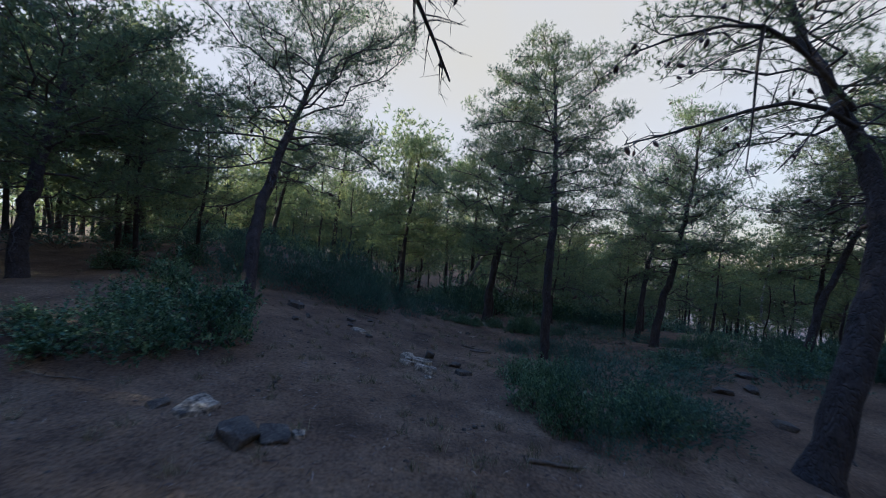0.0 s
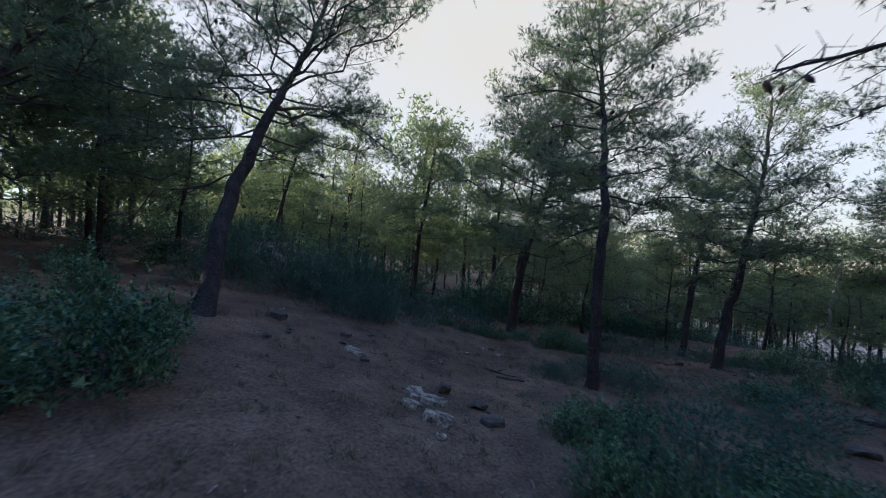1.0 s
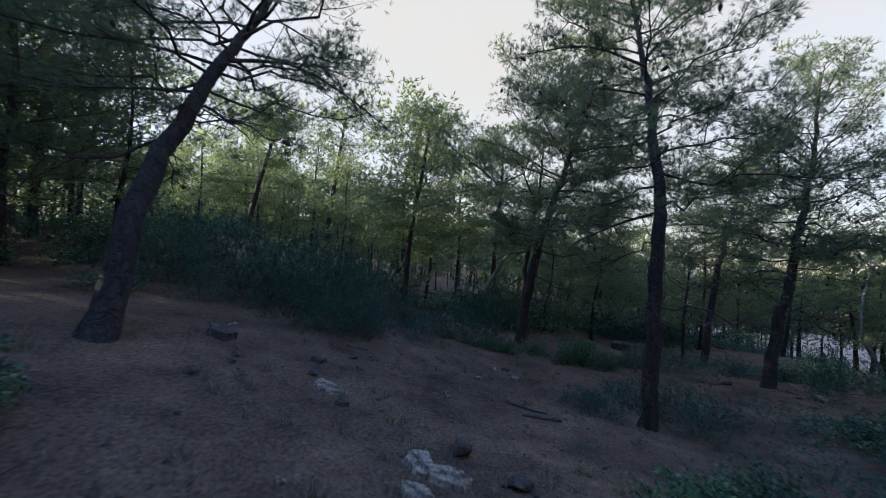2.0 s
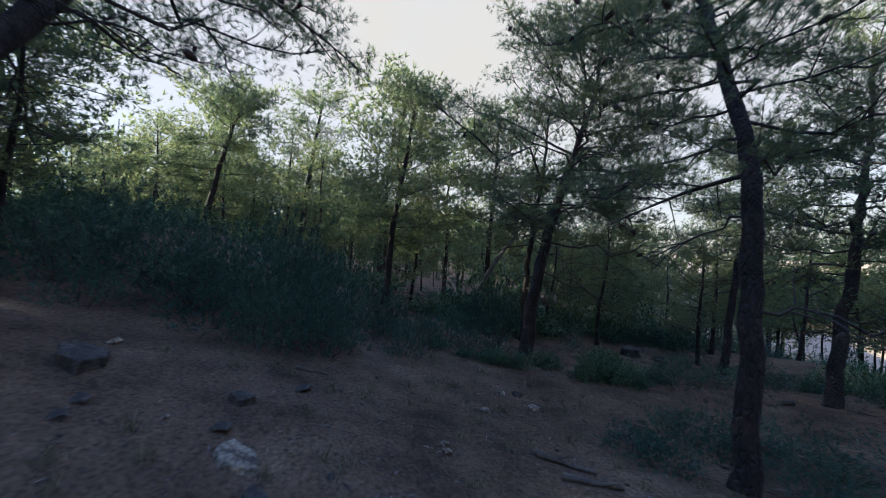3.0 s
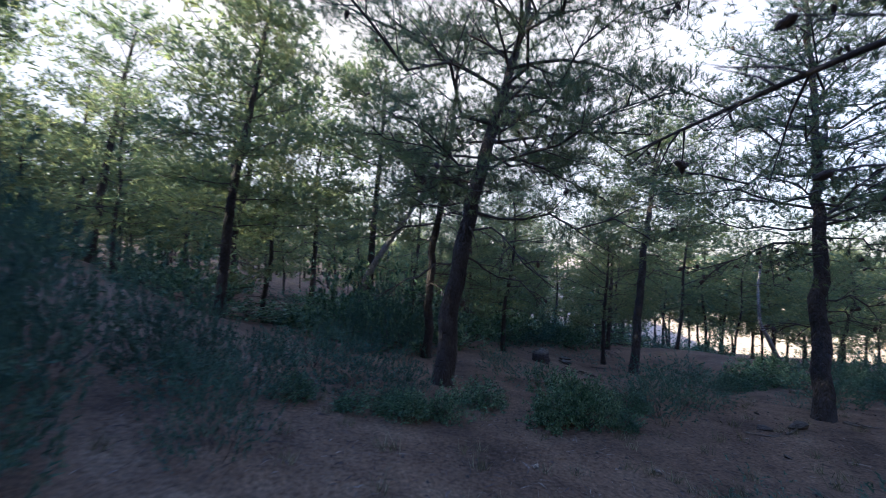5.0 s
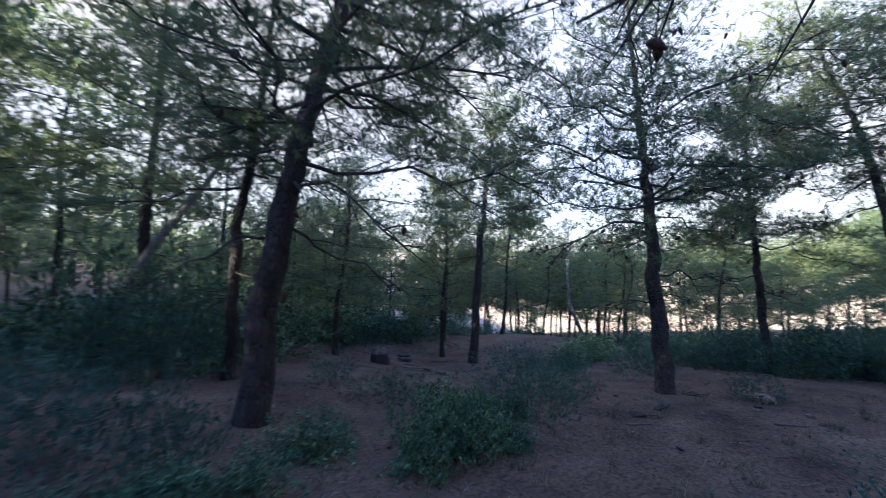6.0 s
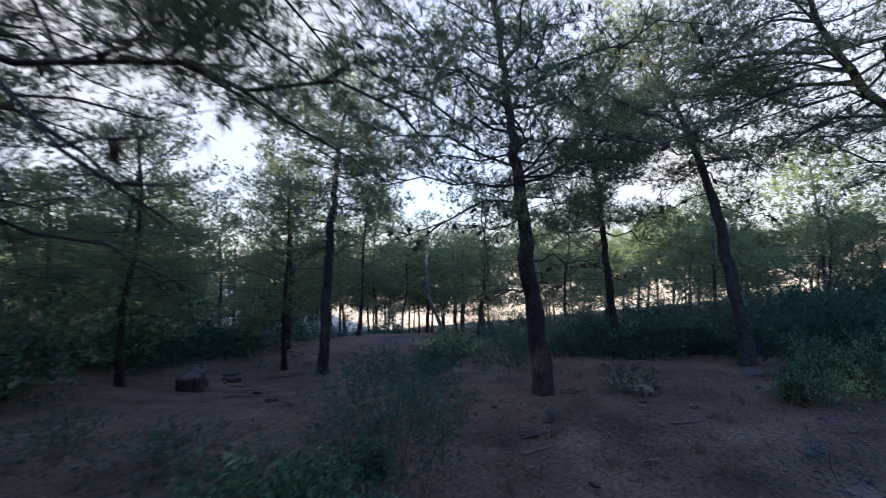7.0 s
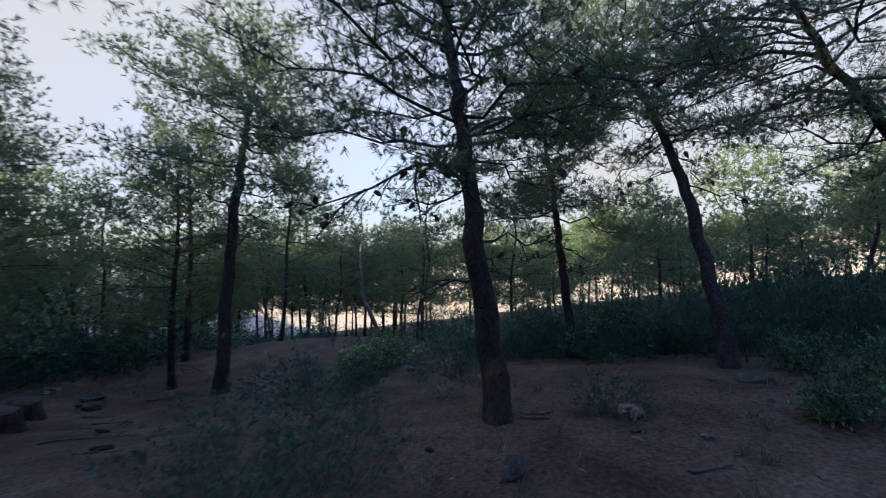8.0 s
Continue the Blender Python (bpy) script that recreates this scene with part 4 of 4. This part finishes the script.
for x, y, r, h in ((4.35, 12.6, 0.73, 0.7), (4.4, 12.15, 0.5, 0.5), (4.85, 12.3, 0.55, 0.55), (3.9, 12.5, 0.6, 0.6), (3.1, 12.4, 0.5, 0.34), (4.1, 11.95, 0.4, 0.45), (5.4, 12.8, 0.6, 0.5), (3.0, 9.3, 0.7, 0.35),
                   (2.4, 9.9, 0.4, 0.3), (1.5, 9.2, 0.5, 0.3), (3.6, 8.6, 0.7, 0.4), (3.4, 7.5, 0.7, 0.4), (2.9, 7.0, 0.6, 0.35), (0.9, 7.3, 0.3, 0.2), (4.4, 9.4, 0.5, 0.3), (6.6, 12.3, 0.5, 0.35), (5.2, 13.6, 0.7, 0.45)):
    grow(LOW, x, y, r, h)
# the shrubby slope beyond the clearing
made = 0
while made < 115:
    x, y = wood.uniform(8.4, 19.0), wood.uniform(4.0, 14.5)
    if x > 9.0 + 0.35 * abs(y - 10) - (1.2 if y < 9 else 0):
        grow(MASTICS if wood.random() < 0.2 else HEATHS if x < 12 else LOW, x, y, wood.uniform(0.6, 1.0), wood.uniform(0.65, 1.1) * (1.0 + 0.09 * max(0.0, 10 - y)))
        made += 1
for k in range(30):
    a, r = radians(wood.uniform(78, 124)), wood.uniform(14, 20)
    grow(LOW, 2 + r * math.sin(a), 10 + r * math.cos(a), wood.uniform(1.0, 1.5), wood.uniform(1.1, 1.7))
for k in range(34):
    a, r = radians(wood.uniform(20, 124)), wood.uniform(17, 26)
    grow(LOW, 2 + r * math.sin(a), 10 + r * math.cos(a), wood.uniform(0.9, 1.5), wood.uniform(0.6, 1.2))
for k in range(40):
    a, r = wood.uniform(-122, 70), 9 + 24 * wood.random()
    if abs(a + 75) > 30 or r > 13:
        grow(LOW, 2 + r * math.sin(radians(-a)), 10 + r * math.cos(radians(a)), wood.uniform(0.8, 1.3), wood.uniform(0.5, 0.95))

# ---- leafy undergrowth below the pines further off ----
THICKET = [mastic(64, shoots=170, per=8, leaf=(0.062, 0.03)), mastic(65, shoots=170, per=8, leaf=(0.062, 0.03))]
free.update(THICKET)
made = 0
while made < 64:
    x, y = wood.uniform(-13, 15), wood.uniform(12.8, 29)
    clear = math.hypot(x - 5.4, y - 16.8) > 3.0 and math.hypot(x + 0.8, y - 14.8) > 2.0 and (x < 3 or y > 19) and not (1.5 < x < 7 and y < 15.2)
    if clear and wood.random() < 1.25 - (y - 12) * 0.05:
        grow(THICKET, x, y, wood.uniform(0.6, 1.15), wood.uniform(0.4, 1.0))
        made += 1

# leafy bushes before the far stems
for x, y, r, h in ((0.3, 16.1, 0.8, 1.1), (0.9, 16.8, 0.9, 1.3), (1.6, 16.2, 0.8, 1.1), (0.2, 17.5, 0.9, 1.3), (1.5, 17.4, 0.8, 1.2), (3.1, 16.9, 0.8, 1.1), (3.4, 18.0, 0.9, 1.2), (2.6, 18.9, 0.9, 1.2),
                   (4.6, 19.3, 1.0, 1.2), (5.4, 19.8, 1.0, 1.3), (6.2, 20.3, 1.0, 1.3), (7.0, 20.9, 1.1, 1.4), (7.9, 21.3, 1.1, 1.4), (8.8, 21.1, 1.0, 1.3), (9.7, 20.7, 1.1, 1.3), (10.7, 20.2, 1.0, 1.2)):
    grow(THICKET, x, y, r, h)
# darker growth between the stems at the edge of the clearing
for k in range(26):
    grow(LOW, wood.uniform(5.5, 15.0), wood.uniform(18.6, 24.5), wood.uniform(0.9, 1.3), wood.uniform(0.7, 1.2))

# ---- stones ----
for k, (x, y, w, flat, dark, turn) in enumerate((
        (-1.49, 7.45, 0.40, 0.16, 0, 35), (-2.85, 8.1, 0.42, 0.27, 1, 5), (-0.53, 6.45, 0.32, 0.17, 0, 20), (-0.31, 6.36, 0.33, 0.2, 0, 70), (-0.52, 6.04, 0.26, 0.25, 0, 10),
        (-0.22, 5.72, 0.34, 0.26, 0, 0), (-0.24, 6.85, 0.2, 0.75, 1, 40), (-0.19, 5.33, 0.11, 0.4, 0, 0), (0.17, 6.46, 0.21, 0.45, 1, 0), (0.28, 5.97, 0.24, 0.3, 1, 60), (-1.27, 5.8, 0.08, 0.5, 0, 0),
        (-2.43, 6.85, 0.13, 0.5, 1, 0), (-2.39, 7.4, 0.1, 0.5, 1, 0), (-0.33, 8.4, 0.09, 0.5, 0, 0), (-1.27, 7.16, 0.14, 0.3, 1, 30), (-1.95, 3.26, 0.36, 0.1, 0, 15),
        (-1.4, 2.88, 0.30, 0.4, 1, 80), (-1.2, 2.98, 0.24, 0.36, 1, 20), (-1.06, 3.08, 0.13, 0.3, 0, 0), (4.4, 5.36, 0.3, 0.35, 1, 0), (5.11, 6.86, 0.26, 0.4, 1, 0), (5.7, 7.8, 0.35, 0.4, 1, 0), (4.39, 6.5, 0.28, 0.4, 1, 30),
        (-2.2, 3.2, 0.14, 0.5, 1, 0), (-2.48, 7.63, 0.12, 0.4, 1, 0), (-1.81, 8.2, 0.2, 0.3, 1, 20), (0.12, 9.45, 0.13, 0.3, 0, 60), (-0.32, 8.28, 0.08, 0.5, 0, 0), (-2.03, 7.7, 0.05, 0.5, 0, 0),
        (0.42, 10.18, 0.1, 0.5, 0, 0), (-3.01, 8.6, 0.11, 0.5, 0, 0), (-1.72, 7.75, 0.12, 0.4, 1, 0), (0.62, 10.26, 0.12, 0.6, 1, 0), (0.72, 9.82, 0.18, 0.18, 0, 10), (3.86, 10.68, 0.07, 0.6, 1, 0),
        (6.46, 17.6, 0.28, 0.4, 1, 0), (6.74, 19.1, 0.26, 0.4, 0, 0), (4.81, 11.17, 0.18, 0.5, 1, 30), (7.2, 9.35, 0.32, 0.4, 1, 5), (5.95, 10.5, 0.18, 0.7, 0, 0), (4.4, 11.25, 0.14, 0.4, 1, 0),
        (5.58, 10.09, 0.08, 0.4, 0, 0), (7.1, 9.7, 0.07, 0.5, 0, 0), (5.6, 10.5, 0.07, 0.5, 1, 0), (6.7, 18.0, 0.3, 0.4, 1, 0), (5.4, 15.6, 0.17, 0.4, 1, 0), (1.33, 10.85, 0.08, 0.4, 0, 0), (2.25, 10.6, 0.06, 0.5, 0, 0),
        (-1.29, 5.0, 0.05, 0.5, 0, 0), (-0.92, 4.82, 0.04, 0.6, 0, 0), (-1.47, 4.29, 0.04, 0.6, 0, 0), (0.3, 3.8, 0.05, 0.6, 1, 0), (-1.53, 8.75, 0.14, 0.4, 1, 0), (8.84, 13.6, 0.16, 0.5, 0, 0), (5.54, 19.7, 0.2, 0.6, 0, 0), (6.74, 18.06, 0.28, 0.4, 1, 20), (4.75, 14.5, 0.14, 0.4, 1, 0))):
    ob = stone(k + 200, w * 1.1, min(0.7, flat), DARK_STONE if dark else STONE, long_=0.55 if k == 0 else 0.8, 
               label="dark weathered stone half sunk in the soil" if dark else "pale limestone rock lying on the soil")
    nx = (land(x + 0.1, y) - land(x - 0.1, y)) / 0.2
    ny = (land(x, y + 0.1) - land(x, y - 0.1)) / 0.2
    ob.matrix_basis = Matrix.Translation(at(x, y, -w * flat * 0.28)) @ Vector((-nx, -ny, 1)).to_track_quat("Z", "Y").to_matrix().to_4x4() @ pose(0, 0, 0, 0, 0, turn)

# ---- fallen wood ----
for k, (x, y, ln, turn, thick) in enumerate(((0.88, 3.2, 0.5, 0.1, 0.02), (-3.24, 3.5, 0.7, 0.0, 0.012), (0.65, 8.5, 0.5, -0.5, 0.03), (0.75, 8.2, 0.5, -0.3, 0.03), (-1.6, 9.25, 0.3, 0.4, 0.02),
                                             (4.63, 11.1, 0.35, 0.3, 0.014), (4.15, 11.1, 0.25, -0.6, 0.012), (6.04, 11.2, 0.3, -1.0, 0.02), (5.9, 11.2, 0.25, -1.4, 0.02), (5.14, 10.14, 0.3, -0.9, 0.012),
                                             (7.2, 17.2, 0.4, -1.0, 0.02), (4.68, 14.4, 0.35, -1.1, 0.012), (5.7, 16.2, 0.35, -1.2, 0.012), (5.39, 9.95, 0.16, -0.6, 0.008), (5.5, 16.4, 0.35, -1.0, 0.01),
                                             (6.5, 17.7, 0.35, -0.9, 0.03), (5.95, 16.4, 0.4, -1.1, 0.016), (5.0, 15.5, 0.3, -0.8, 0.014), (5.2, 15.2, 0.45, -1.0, 0.012), (5.9, 18.4, 0.4, -1.2, 0.016), (6.2, 17.0, 0.4, -1.1, 0.014), (6.6, 19.0, 0.3, -0.7, 0.014))):
    stick(x, y, ln, turn, 300 + k, thick)
stump(5.1, 16.75, 0.18, 1)
stump(5.65, 17.5, 0.17, 2)


# ---- litter: needles, bits of bark and tufts of grass on the soil ----
def scatter(n, rng, reach=4.2):
    """Random places beside the line of the walk."""
    line = glide([(0.3, -0.5), (0, 2.5), (-0.4, 5), (-0.3, 8), (1.0, 10.3), (3.5, 11), (6.5, 11.3)], 200)
    p = line[rng.integers(0, 200, n)] + rng.normal(0, 1, (n, 2)) * reach * 0.5
    return p


def litter():
    rng = np.random.default_rng(9)
    p = scatter(17000, rng, 4.5)
    z = land(p[:, 0], p[:, 1]) + 0.006
    o = np.column_stack([p, z])
    a = rng.uniform(0, 2 * np.pi, len(p))
    d = np.column_stack([np.cos(a), np.sin(a), rng.normal(0, 0.12, len(p))])
    s = np.column_stack([-np.sin(a), np.cos(a), np.zeros(len(p))])
    ln = rng.gamma(2.0, 0.012, len(p))[:, None] + 0.01
    wd = (0.0022 + 0.012 * (rng.random(len(p)) ** 9))[:, None]
    v = np.stack([o - d * ln - s * wd, o + d * ln, o - d * ln * 0.2 + s * wd + [0, 0, 0.004]], 1).reshape(-1, 3)
    ob = new("litter", mesh_of("litter", v, np.arange(len(v)).reshape(-1, 3), None, LITTER))
    tagged(ob, "scattered dry pine needles and flakes of bark", "litter", kind="stuff")
    g = Heap()
    q = scatter(520, rng, 5.0)
    k = 26
    for x, y in q:
        b = np.column_stack([x + rng.normal(0, 0.03, k), y + rng.normal(0, 0.03, k), np.full(k, float(land(x, y)) - 0.01)])
        w = unit(rng.normal(0, 0.45, (k, 3)) * [1, 1, 0] + [0, 0, 1])
        hgt = rng.uniform(0.05, 0.16, (k, 1))
        sd = unit(np.cross(w, rng.standard_normal((k, 3)))) * 0.0025
        vv = np.stack([b - sd, b + sd, b + w * hgt], 1).reshape(-1, 3)
        g.add(vv, np.arange(3 * k).reshape(-1, 3))
    ob = new("dry_grass", g.mesh("dry_grass", GRASS))
    tagged(ob, "thin tufts of half-dry grass on the soil", "grass", kind="stuff")
    pb = Heap()
    cube = np.array([(-1, -1, -1), (1, -1, -1), (1, 1, -1), (-1, 1, -1), (-0.7, -0.7, 0.8), (0.7, -0.6, 1), (0.6, 0.7, 0.8), (-0.7, 0.6, 0.9)])
    fq = [(0, 1, 5, 4), (1, 2, 6, 5), (2, 3, 7, 6), (3, 0, 4, 7), (4, 5, 6, 7)]
    for x, y in scatter(700, rng, 4.5):
        w = 0.004 + 0.02 * rng.random() ** 3
        a = rng.uniform(0, 6.3)
        c = cube * (1 + 0.25 * rng.standard_normal((8, 3))) * w * [1, 0.8, 0.6]
        c = np.column_stack([c[:, 0] * math.cos(a) - c[:, 1] * math.sin(a), c[:, 0] * math.sin(a) + c[:, 1] * math.cos(a), c[:, 2]])
        pb.add(c + [x, y, float(land(x, y)) + w * 0.3], None, fq)
    ob = new("pebbles", pb.mesh("pebbles", DARK_STONE))
    tagged(ob, "small grey pebbles scattered over the soil", "pebbles", kind="stuff")


litter()
